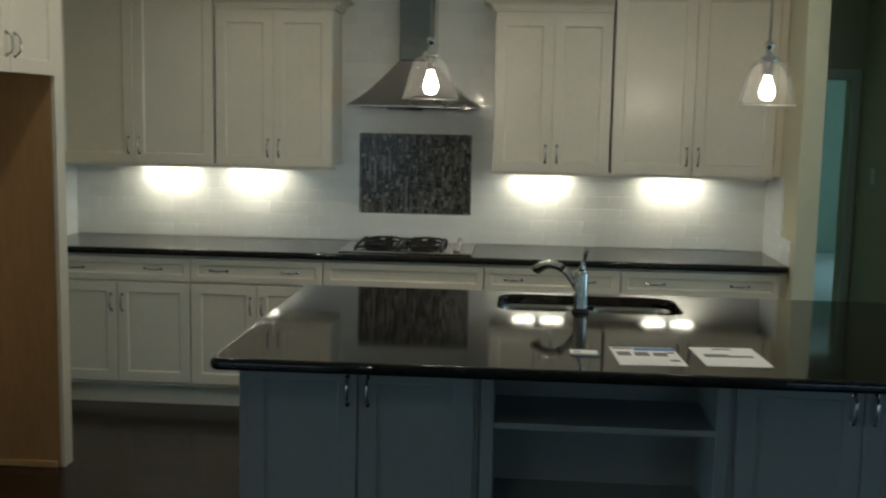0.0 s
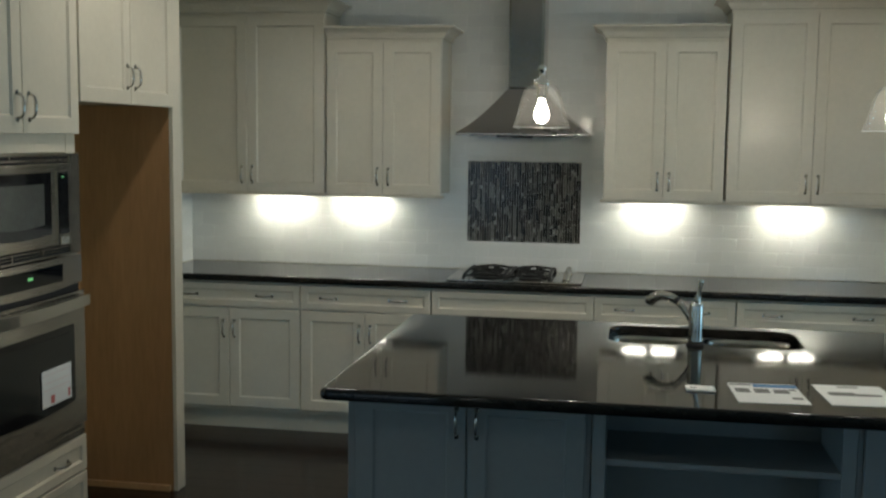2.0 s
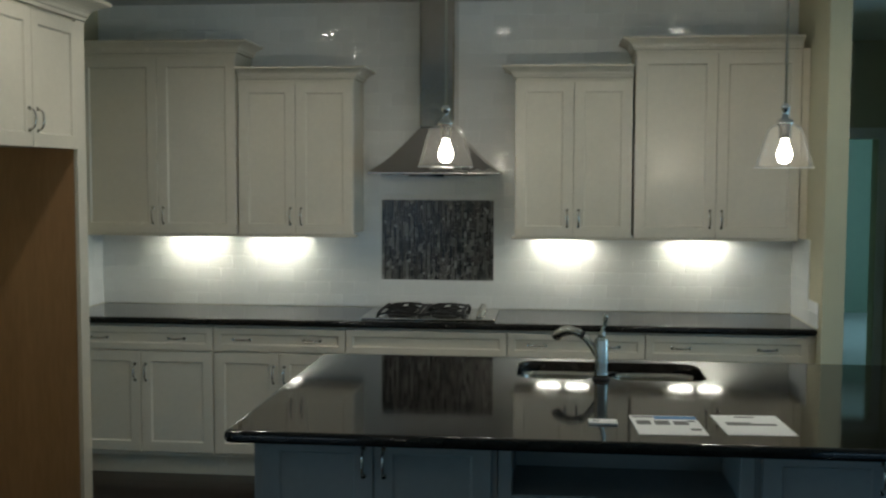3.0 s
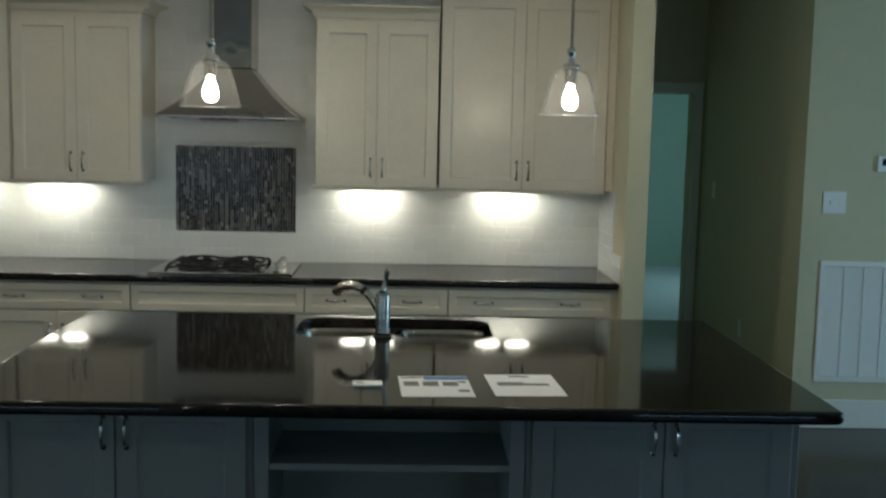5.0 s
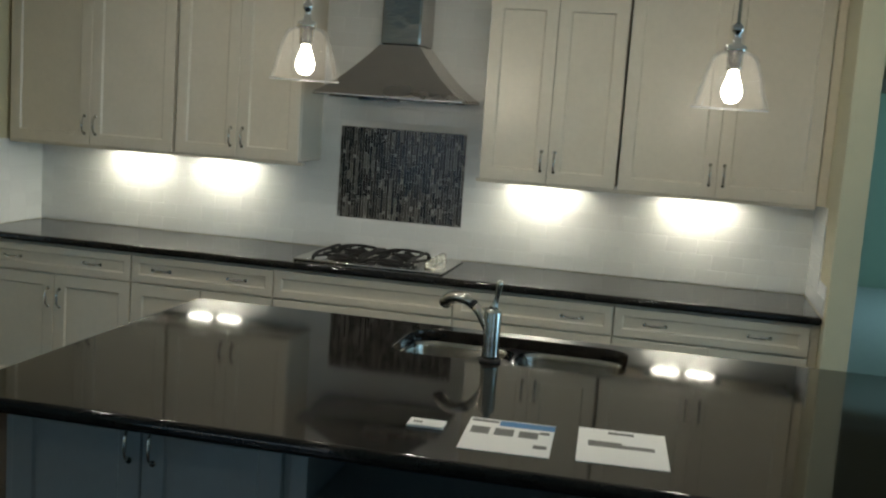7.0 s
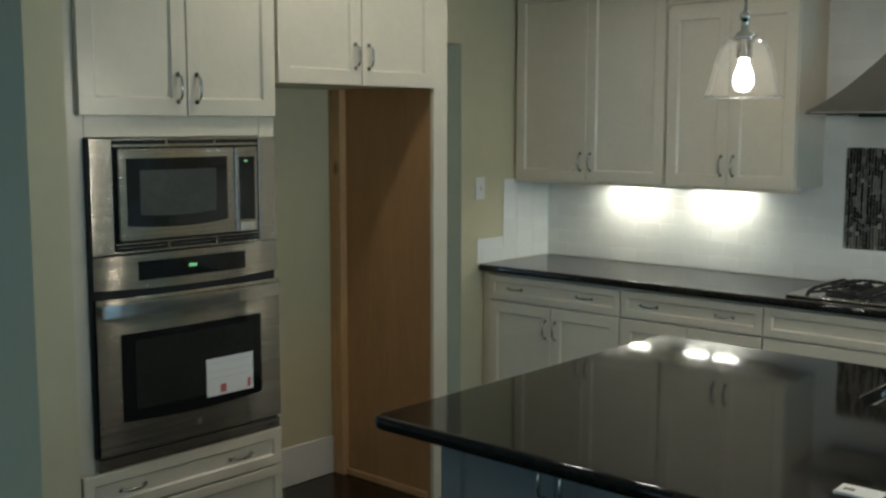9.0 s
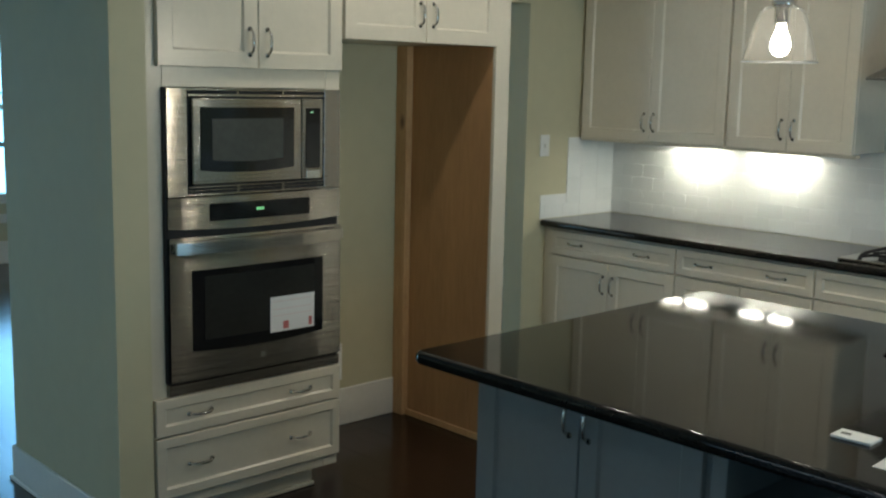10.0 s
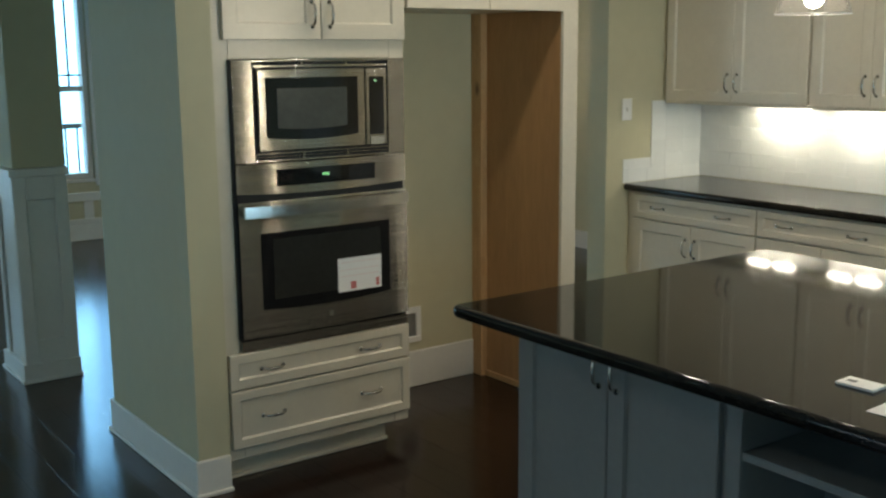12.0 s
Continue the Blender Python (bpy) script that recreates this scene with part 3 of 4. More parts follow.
part("chimney", box(-0.100, 0.100, -0.283, -0.001, 1.999, CH + 0.008, 0.008), CHIM, hood)
part("filter", box(-0.30, 0.30, -0.43, -0.06, 1.728, 1.7345, 0.002), STEEL, hood)


# ---- island ----
IX0, IX1, IYF, IYB = -0.310, 2.186, -2.965, -1.735


def island_cabinet(x0, x1, left_end, right_end):
    w = x1 - x0
    e = empty("island_cabinet", pose(x0, IYF + 0.62, 0), "grey-white painted island cabinet with two tall shaker doors", "cabinet", "island cabinets")
    part("body", box(0.001, w - 0.001, -0.60, -0.001, 0.101, 0.872, 0.002), ISL, e)
    part("toe_kick", box(0.02, w - 0.02, -0.55, -0.53, 0, 0.1), ISL, e)
    l, r, m = (0.03 if left_end else 0.02), w - (0.03 if right_end else 0.02), w / 2
    shaker(e, "door", l, m - 0.002, 0.115, 0.862, -0.62, ISL, [(m - 0.034, 0.768, True)], rail=0.062)
    shaker(e, "door", m + 0.002, r, 0.115, 0.862, -0.62, ISL, [(m + 0.034, 0.768, True)], rail=0.062)
    return e


island_cabinet(IX0, 0.512, True, False)
island_cabinet(1.338, IX1, False, True)
sh = empty("island_bookshelf", pose(0.514, IYF + 0.62, 0), "grey-white painted open shelf unit in the island, empty", "shelf")
part("side_panel", box(0.0, 0.045, -0.615, -0.001, 0.101, 0.872, 0.002), ISL, sh)
part("side_panel", box(0.777, 0.822, -0.615, -0.001, 0.101, 0.872, 0.002), ISL, sh)
part("back_panel", box(0.0455, 0.7765, -0.25, -0.23, 0.101, 0.872), ISL, sh)
part("top_rail", box(0.0455, 0.7765, -0.612, -0.251, 0.845, 0.872, 0.002), ISL, sh)
for z in (0.652, 0.335, 0.125):
    part("shelf", box(0.0458, 0.7762, -0.610, -0.2505, z, z + 0.022, 0.002), ISL, sh)
part("toe_kick", box(0.02, 0.80, -0.55, -0.53, 0, 0.1), ISL, sh)
rear = empty("island_sink_cabinets", pose(IX0, IYB, 0), "grey-white painted sink side of the island", "cabinet")
part("body", boxes([(0.002, IX1 - IX0 - 0.002, -0.02, 0.0, 0.1, 0.872), (0.002, 0.022, -0.605, -0.0205, 0.1, 0.872),
                    (IX1 - IX0 - 0.022, IX1 - IX0 - 0.002, -0.605, -0.0205, 0.1, 0.872)], 0.002), ISL, rear)
part("toe_kick", box(0.05, IX1 - IX0 - 0.05, -0.10, -0.08, 0, 0.1), ISL, rear)


def rounded(x0, x1, y0, y1, r, n=7, m=0, bump=0.0, bx=0.0):
    """Round-cornered outline; m points more on its lower side, which may swell inwards at bx."""
    pts = []
    for cx, cy, a0 in ((x1 - r, y1 - r, 0), (x0 + r, y1 - r, 90), (x0 + r, y0 + r, 180), (x1 - r, y0 + r, 270)):
        pts += [(cx + r * math.cos(radians(a0 + 90 * k / n)), cy + r * math.sin(radians(a0 + 90 * k / n))) for k in range(n + 1)]
        if a0 == 180:
            for k in range(1, m + 1):
                x = x0 + r + (x1 - x0 - 2 * r) * k / (m + 1)
                pts.append((x, y0 + bump * math.exp(-((x - bx) / 0.055) ** 4)))
    return pts


SX0, SX1, SY0, SY1 = 0.545, 1.300, -2.19, -1.79


def island_top():
    """A slab with an eased edge and a round-cornered hole for the sink."""
    x0, x1, y0, y1, zb, zt = -0.345, 2.228, -3.185, -1.70, 0.874, 0.914
    inner = rounded(SX0, SX1, SY0, SY1, 0.09, m=28, bump=0.065, bx=0.887)
    bm = bmesh.new()

    def ring(pts, z):
        return [bm.verts.new((x, y, z)) for x, y in pts]

    def outer(d):
        r = 0.03 - d
        return rounded(x0 + d, x1 - d, y0 + d, y1 - d, max(r, 0.004), m=28)
    rings = [ring(inner, zb), ring(inner, zt - 0.004), ring([(x + (0.003 if x > 0.9 else -0.003), y + (0.003 if y > -1.96 else -0.003)) for x, y in inner], zt)]
    er = 0.0175
    for k in range(15):
        a = radians(90 - 180 * k / 14)
        d = er * (1 - math.cos(a))
        z = (zt - er + er * math.sin(a)) if k <= 7 else (zb + er + er * math.sin(a))
        rings.append(ring(outer(d), z))
    rings.append(rings[0])
    for a, b in zip(rings, rings[1:]):
        for k in range(len(a)):
            bm.faces.new((a[k], a[(k + 1) % len(a)], b[(k + 1) % len(a)], b[k]))
    return bm


tagged(soften(part("island_worktop", island_top(), GRANITE)), "polished black granite island worktop with a sink cut-out", "worktop")

sink = empty("double_sink", pose(0, 0, 0.873), "stainless double-bowl sink set under the island worktop", "sink")
for name, a, b in (("bowl", SX0 + 0.002, 0.905), ("bowl", 0.935, SX1 - 0.002)):
    bm = bmesh.new()
    rings = []
    for d, z in ((-0.012, -0.001), (0.0, -0.002), (0.004, -0.02), (0.012, -0.15), (0.03, -0.175), (0.08, -0.182)):
        r = [bm.verts.new((x, y, z)) for x, y in rounded(a + d, b - d, SY0 + d, SY1 - d, max(0.085 - d * 0.5, 0.03))]
        rings.append(r)
    for p, q in zip(rings, rings[1:]):
        for k in range(len(p)):
            bm.faces.new((p[k], p[(k + 1) % len(p)], q[(k + 1) % len(p)], q[k]))
    bm.faces.new(rings[-1])
    part(name, bm, STEEL, sink, smooth=True)
    part("drain", lathe([(0.045, -0.1815), (0.04, -0.178), (0.02, -0.1805)], 20, centre=((a + b) / 2, -1.96, 0)), CHROME, sink)

fa = empty("kitchen_faucet", pose(0.880, -2.180, 0.9145), "satin nickel pull-out faucet with an upright lever, on the island", "faucet")
part("base_ring", lathe([(0.034, 0), (0.035, 0.003), (0.035, 0.008), (0.031, 0.0105)], 24), IRON, fa, "dark base ring", True)
part("body", lathe([(0.0290, 0.0107), (0.0285, 0.02), (0.0275, 0.06), (0.0270, 0.155), (0.0255, 0.163), (0.020, 0.168), (0.012, 0.169)], 28), NICKEL, fa, smooth=True)
pts = [(-0.008, 0.008, 0.080), (-0.030, 0.020, 0.120), (-0.052, 0.031, 0.150), (-0.070, 0.039, 0.166)]
part("spout", tube(pts, 0.015, 16, radii=[0.0145, 0.0145, 0.0150, 0.0155]), NICKEL, fa, smooth=True)
part("collar", tube([(-0.0702, 0.0392, 0.1662), (-0.077, 0.042, 0.1705)], 0.0172, 16), IRON, fa, "thin dark ring")
pts = [(-0.0775, 0.0425, 0.1708), (-0.100, 0.053, 0.180), (-0.125, 0.065, 0.183), (-0.150, 0.077, 0.177), (-0.170, 0.086, 0.163), (-0.178, 0.090, 0.152)]
head = part("spray_head", tube(pts, 0.018, 16, radii=[0.0165, 0.0175, 0.0195, 0.0210, 0.0215, 0.0205]), NICKEL, fa, smooth=True)
part("nozzle", tube([(-0.1783, 0.0902, 0.1515), (-0.181, 0.0915, 0.146)], 0.0185, 16, radii=[0.0188, 0.0165]), IRON, head, "black spray nozzle")
part("lever", tube([(0.0, 0, 0.1685), (0.001, 0.0, 0.180), (0.006, -0.002, 0.200), (0.011, -0.004, 0.225), (0.014, -0.005, 0.250), (0.015, -0.005, 0.259), (0.015, -0.005, 0.262)], 0.008, 12,
                   radii=[0.0165, 0.0115, 0.0085, 0.0088, 0.0115, 0.0110, 0.006]), NICKEL, fa, smooth=True)


def sheet(name, x, y, rz, w, h, label, prints):
    e = empty(name, pose(x, y, 0.9147, 0, 0, rz), label, "paper")
    part("sheet", box(0, w, 0, h, 0.0, 0.0012), PAPER, e)
    for mat, a, b, c, d in prints:
        part("print", box(a * w, b * w, c * h, d * h, 0.0014, 0.0017), mat, e)
    return e


sheet("leaflet", 0.958, -3.076, 3.0, 0.217, 0.262, "white leaflet with blue heading and three grey pictures, on the island", [
    (INKB, 0.36, 1.0, 0.80, 0.97), (INKG, 0.03, 0.34, 0.88, 0.95), (INKG, 0.06, 0.27, 0.5, 0.72), (INKG, 0.33, 0.55, 0.5, 0.72), (INKG, 0.61, 0.83, 0.5, 0.70),
    (INKG, 0.84, 0.95, 0.66, 0.74), (INKG, 0.80, 0.95, 0.22, 0.32)])
sheet("leaflet", 1.234, -3.052, 3.4, 0.216, 0.275, "white leaflet with one grey picture strip, on the island", [
    (INKG, 0.12, 0.86, 0.46, 0.56), (INKG, 0.12, 0.5, 0.56, 0.62), (INKG, 0.34, 0.64, 0.86, 0.93)])
card = empty("card_stack", pose(0.808, -2.962, 0.9147, 0, 0, 2), "small white stack of cards on the island", "cards")
for k, (dx, dy) in enumerate(((0, 0), (0.001, -0.0006), (-0.0006, 0.0008), (0.0006, 0.0004))):
    part("card", box(dx, 0.091 + dx, dy, 0.060 + dy, k * 0.0016, k * 0.0016 + 0.0013, 0.0002), PAPER, card)
part("print", box(0.012, 0.035, 0.022, 0.038, 0.0062, 0.0064), INKG, card)


# ---- pendants and ceiling lights ----
def pendant(x, y):
    zb = 1.75
    e = empty("pendant_lamp", pose(x, y, zb), "clear glass bell pendant with a lit bulb, hung over the island", "pendant lamp", "pendants over the island")
    part("canopy", lathe([(0.02, CH - zb - 0.035), (0.06, CH - zb - 0.02), (0.062, CH - zb - 0.002)], 24), CHROME, e, smooth=True)
    part("stem", tube([(0, 0, 0.23), (0, 0, CH - zb - 0.03)], 0.005, 8), CHROME, e)
    part("socket", lathe([(0.018, 0.105), (0.022, 0.11), (0.022, 0.15), (0.03, 0.155), (0.03, 0.172), (0.012, 0.18), (0.010, 0.205), (0.016, 0.212), (0.016, 0.225), (0.006, 0.235)], 20), CHROME, e, smooth=True)
    s = part("shade", lathe([(0.1055, 0.0), (0.103, 0.012), (0.092, 0.05), (0.079, 0.10), (0.066, 0.137), (0.055, 0.152), (0.031, 0.160),
                             (0.031, 0.157), (0.053, 0.149), (0.063, 0.135), (0.0765, 0.10), (0.0895, 0.05), (0.1005, 0.012), (0.103, 0.0), (0.1055, 0.0)], 40, cap=False), SHADEM, e, "clear glass shade", True)
    s.visible_shadow = False
    part("rim", lathe([(0.1020, -0.0015), (0.1060, -0.0015), (0.1060, 0.0015), (0.1020, 0.0015), (0.1020, -0.0015)], 40, cap=False), RIMM, e, "polished glass rim", True)
    b = part("bulb", lathe([(0.004, 0.016), (0.017, 0.020), (0.026, 0.033), (0.0285, 0.048), (0.024, 0.068), (0.015, 0.090), (0.013, 0.104)], 20), GLOWB, e, "glowing bulb", True)
    b.visible_shadow = False
    d = bpy.data.lights.new("pendant_bulb", "POINT")
    d.energy, d.color, d.shadow_soft_size = BULB, (0.98, 0.92, 0.74), 0.03
    o = new("pendant_bulb", d)
    o.location = (x, y, zb + 0.052)


for px, py in ((0.277, -2.36), (1.524, -2.372)):
    pendant(px, py)
# the light at (-0.3, -6.0) is unseen, added as warm fill from behind
for cx, cy, watts in ((-0.94, -1.33, CAN), (0.33, -1.33, CAN), (1.53, -1.33, CAN), (-0.95, -2.45, CAN * 0.95), (-0.3, -6.0, CAN * 1.1),
                      (-5.0, -1.4, CAN * 1.8), (-4.2, -0.1, CAN * 3.0)):
    c = empty("recessed_light", pose(cx, cy, CH), "small round white recessed ceiling light, lit; the rearmost added as fill", "ceiling light", "recessed ceiling lights")
    part("trim_ring", lathe([(0.085, -0.001), (0.085, -0.006), (0.06, -0.010), (0.058, -0.001)], 28, cap=False), PLASTIC, c, smooth=True)
    drop = 1.0 if cy > -1.4 else 0.15
    part("lens", lathe([(r, -0.002 - z * drop) for r, z in ((0.056, 0.0), (0.052, 0.008), (0.040, 0.014), (0.022, 0.018), (0.004, 0.019))], 24), GLOWC, c, "glowing lamp face", True)
    d = bpy.data.lights.new("recessed_bulb", "SPOT")
    d.energy, d.color, d.shadow_soft_size, d.spot_size, d.spot_blend = watts, (0.96, 0.93, 0.82), 0.04, radians(162), 0.7
    o = new("recessed_bulb", d)
    o.location = (cx, cy, CH - 0.03)


# ---- oven tower and refrigerator niche ----

def bowed(x0, x1, z0, z1, y, thick, bow, n=14, dip=0.0):
    """A front whose middle swells towards -y, and whose lower edge may dip."""
    bm = bmesh.new()
    rows = []
    for i in range(n + 1):
        t = i / n
        x = x0 + (x1 - x0) * t
        s = 4 * t * (1 - t)
        rows.append([bm.verts.new(p) for p in ((x, y + thick, z0), (x, y - bow * s, z0 - dip * s), (x, y - bow * s, z1), (x, y + thick, z1))])
    for a, b in zip(rows, rows[1:]):
        for k in range(4):
            bm.faces.new((a[k], a[(k + 1) % 4], b[(k + 1) % 4], b[k]))
    bm.faces.new(rows[0])
    bm.faces.new(rows[-1][::-1])
    return bm


TM = pose(-2.18, -3.40, 0, 0, 0, 90)
tower = empty("oven_tower_cabinet", TM, "tall white oven cabinet with doors above and two drawers below", "cabinet")
TW = 0.84
part("side_stile", box(0.001, 0.07, -0.68, -0.062, 0.101, 2.42, 0.002), CAB, tower)
part("side_stile", box(TW - 0.07, TW - 0.001, -0.68, -0.062, 0.101, 2.42, 0.002), CAB, tower)
part("upper_box", box(0.0705, TW - 0.0705, -0.68, -0.062, 1.635, 2.42, 0.002), CAB, tower)
part("drawer_box", box(0.0705, TW - 0.0705, -0.679, -0.062, 0.101, 0.525, 0.002), CAB, tower)
part("toe_kick", box(0.001, TW - 0.07, -0.60, -0.58, 0.0, 0.1), CAB, tower)
part("toe_moulding", box(0.001, TW - 0.065, -0.615, -0.601, 0.0, 0.018, 0.004), CAB, tower)
shaker(tower, "drawer", 0.014, TW - 0.004, 0.388, 0.526, -0.702, CAB, [(0.19, 0.457, False), (TW - 0.2, 0.457, False)], rail=0.036)
shaker(tower, "drawer", 0.014, TW - 0.004, 0.150, 0.380, -0.702, CAB, [(0.19, 0.268, False), (TW - 0.2, 0.268, False)], rail=0.036)
shaker(tower, "door", 0.045, 0.449, 1.705, 2.405, -0.702, CAB, [(0.449 - 0.036, 1.80, True)])
shaker(tower, "door", 0.453, TW - 0.004, 1.705, 2.405, -0.702, CAB, [(0.453 + 0.036, 1.80, True)])
part("crown_moulding", crown(0.001, TW - 0.001, 0.682, 2.421, 0.085, 0.085, False, False, -0.062), CAB, tower)

OM = pose(-2.18, -3.40, 0, 0, 0, 90)
mw = empty("built_in_microwave", OM, "stainless built-in microwave with trim kit, above the oven", "microwave")
a0, a1, F = 0.073, 0.828, -0.690
part("trim_kit", boxes([(a0, a0 + 0.082, F - 0.012, F + 0.3, 1.250, 1.632), (a1 - 0.078, a1, F - 0.012, F + 0.3, 1.250, 1.632),
                        (a0 + 0.0825, a1 - 0.0785, F - 0.012, F + 0.3, 1.6225, 1.632), (a0 + 0.0825, a1 - 0.0785, F - 0.012, F + 0.3, 1.250, 1.2585)], 0.002), STEEL, mw)
part("recess", box(a0 + 0.083, a1 - 0.079, F, F + 0.2, 1.259, 1.622), BLACK, mw, "black gap round the door")
for z, t in ((1.6075, 0.0045), (1.2825, 0.0025), (1.2700, 0.0015)):
    part("vent_slat", box(a0 + 0.086, a1 - 0.082, F - 0.011, F - 0.001, z - t, z + t, 0.0008), STEEL, mw)
for x in (a0 + 0.285, a0 + 0.482):
    for z0, z1 in ((1.6125, 1.6222), (1.2588, 1.2680), (1.2720, 1.2795)):
        part("vent_post", box(x, x + 0.008, F - 0.010, F - 0.001, z0, z1), STEEL, mw)
part("door", box(0.169, 0.636, F - 0.022, F - 0.001, 1.291, 1.596, 0.004), STEEL, mw)
part("window", bowed(0.200, 0.600, 1.343, 1.565, F - 0.0245, 0.002, 0.0006, dip=0.012), BLACKG, mw, "black glass window")
part("screen", bowed(0.246, 0.550, 1.378, 1.525, F - 0.0262, 0.0008, 0.0004, dip=0.008), MESHG, mw, "dark grey mesh screen")
part("control_panel", box(0.639, 0.738, F - 0.022, F - 0.001, 1.291, 1.596, 0.004), STEEL, mw)
part("keypad", box(0.655, 0.722, F - 0.0248, F - 0.0223, 1.335, 1.562, 0.001), BLACKG, mw)
part("door_button", box(0.657, 0.720, F - 0.027, F - 0.0223, 1.293, 1.325, 0.002), CHROME, mw)
part("display", box(0.676, 0.688, F - 0.0254, F - 0.0249, 1.544, 1.549), GREEN, mw)

ov = empty("wall_oven", OM, "stainless wall oven with bar handle and a white paper notice", "oven")


part("control_panel", bowed(a0, a1, 1.138, 1.246, F - 0.012, 0.3, 0.010, dip=0.012), STEEL, ov)
part("display_panel", bowed(0.235, 0.675, 1.158, 1.222, F - 0.0205, 0.0098, 0.0035), BLACKG, ov, "black glass control display")
for k in range(3):
    part("digit", box(0.432 + k * 0.011, 0.438 + k * 0.011, F - 0.0262, F - 0.0243, 1.188, 1.198), GREEN, ov)
# solid black pieces stand in for the shade in the oven's three gaps
part("side_gap", box(a0 - 0.008, a0 - 0.001, F - 0.006, F + 0.1, 0.578, 1.632), BLACK, ov, "black strip painted as the shade beside the door")
part("lower_gap", box(a0 + 0.002, a1 - 0.002, F - 0.004, F + 0.1, 0.5725, 0.5775), BLACK, ov, "black strip painted as the shade under the door")
part("gap", box(a0 + 0.004, a1 - 0.004, F, F + 0.25, 1.10, 1.1375), BLACK, ov, "black block painted as the shade in the air gap")
part("door", bowed(a0, a1, 0.583, 1.106, F - 0.020, 0.045, 0.010), STEEL, ov)
part("window", bowed(0.158, 0.735, 0.690, 0.985, F - 0.0268, 0.008, 0.0055, dip=0.012), BLACKG, ov, "black oven glass")
part("inner_window", bowed(0.205, 0.69, 0.725, 0.960, F - 0.0306, 0.003, 0.003), DARKP, ov, "dark grey inner pane")
hb = bowed(a0 + 0.012, a1 - 0.012, 1.050, 1.092, F - 0.052, 0.012, 0.026)
for q in (a0 + 0.016, a1 - 0.036):
    box(q, q + 0.02, F - 0.045, F - 0.012, 1.054, 1.088, 0.002, hb)
part("handle", hb, CHROME, ov, "wide polished bar handle")
part("bottom_trim", box(a0 - 0.002, a1 + 0.004, F - 0.010, F + 0.2, 0.530, 0.572, 0.003), STEEL, ov)
part("badge", box(0.44, 0.462, F - 0.0325, F - 0.029, 0.624, 0.646), CHROME, ov)
nt_ = part("paper_notice", box(0.482, 0.686, F - 0.0375, F - 0.0365, 0.713, 0.850), PAPER, ov, "white paper notice with small red print")
part("print", box(0.54, 0.565, F - 0.0382, F - 0.0376, 0.722, 0.752), INKR, nt_)
part("print", box(0.66, 0.674, F - 0.0382, F - 0.0376, 0.722, 0.755), INKR, nt_)
for z in (0.83, 0.80, 0.775):
    part("print", box(0.495, 0.672, F - 0.0382, F - 0.0376, z, z + 0.0025), material("pale_pink_print", (0.78, 0.66, 0.64), 0.7), nt_)

fr = empty("refrigerator_surround", pose(-2.18, -2.56, 0, 0, 0, 90), "white cabinet over an empty refrigerator space with a raw plywood side", "cabinet")
FW = 0.952
part("body", box(0.001, FW - 0.090, -0.68, -0.062, 1.838, 2.42, 0.002), CAB, fr)
shaker(fr, "door", 0.010, 0.434, 1.830, 2.405, -0.702, CAB, [(0.434 - 0.034, 1.945, True)])
shaker(fr, "door", 0.438, FW - 0.090, 1.830, 2.405, -0.702, CAB, [(0.438 + 0.034, 1.945, True)])
part("side_panel", box(FW - 0.086, FW - 0.046, -0.674, -0.062, 0.0, 2.42), PLY, fr, "raw brown plywood side panel")
part("outer_skin", box(FW - 0.0455, FW - 0.001, -0.674, -0.062, 0.0, 2.42), CAB, fr)
part("face_stile", box(FW - 0.089, FW, -0.696, -0.6745, 0.0, 2.42, 0.002), CAB, fr, "white face stile")
part("wall_stud", box(FW - 0.127, FW - 0.0865, -0.138, -0.062, 0.0, 1.837, 0.002), PINE, fr, "raw pine batten")
part("floor_cleat", box(FW - 0.104, FW - 0.0865, -0.66, -0.1385, 0.0, 0.03, 0.002), PINE, fr, "raw pine floor cleat")
part("crown_moulding", crown(0.001, FW, 0.690, 2.421, 0.095, 0.10, False, True, -0.062), CAB, fr)


# ---- plates, thermostat and grille ----
def plate(m, w, h, label, toggles=1, outlet=False):
    e = empty("outlet" if outlet else "light_switch", m, label, "outlet" if outlet else "switch")
    part("plate", box(-w / 2, w / 2, -0.006, 0, -h / 2, h / 2, 0.002), PLASTIC, e)
    for k in range(toggles):
        x = (k - (toggles - 1) / 2) * 0.046
        if outlet:
            for z in (-0.022, 0.022):
                part("socket", box(x - 0.016, x + 0.016, -0.0075, -0.0062, z - 0.014, z + 0.014, 0.0006), TRIM, e)
        else:
            part("toggle", box(x - 0.005, x + 0.005, -0.013, -0.0062, -0.011, 0.011, 0.001), TRIM, e)
    return e


plate(pose(-2.118, -0.635, 1.33, 0, 0, 90), 0.078, 0.122, "white light switch on the painted side wall")
plate(pose(3.412, -0.082, 1.325), 0.135, 0.125, "white double light switch on the painted wall", 2)
plate(pose(3.228, 1.685, 1.29, 0, 0, -90), 0.078, 0.12, "white light switch on the dark hall wall")
plate(pose(3.228, 0.917, 0.40, 0, 0, -90), 0.075, 0.12, "white outlet on the dark hall wall", 1, True)
wb = empty("water_valve_box", pose(-2.118, -2.145, 0.32, 0, 0, 90), "white recessed valve box in the niche wall", "valve box")
part("frame", boxes([(-0.08, 0.08, -0.012, 0, 0.06, 0.09), (-0.08, 0.08, -0.012, 0, -0.09, -0.06), (-0.08, -0.05, -0.012, 0, -0.0595, 0.0595),
                     (0.05, 0.08, -0.012, 0, -0.0595, 0.0595)], 0.002), PLASTIC, wb)
# flat grey sheet: the box's inner shade put in as colour, no real depth
part("recess", box(-0.05, 0.05, -0.003, -0.001, -0.06, 0.06), INKG, wb)
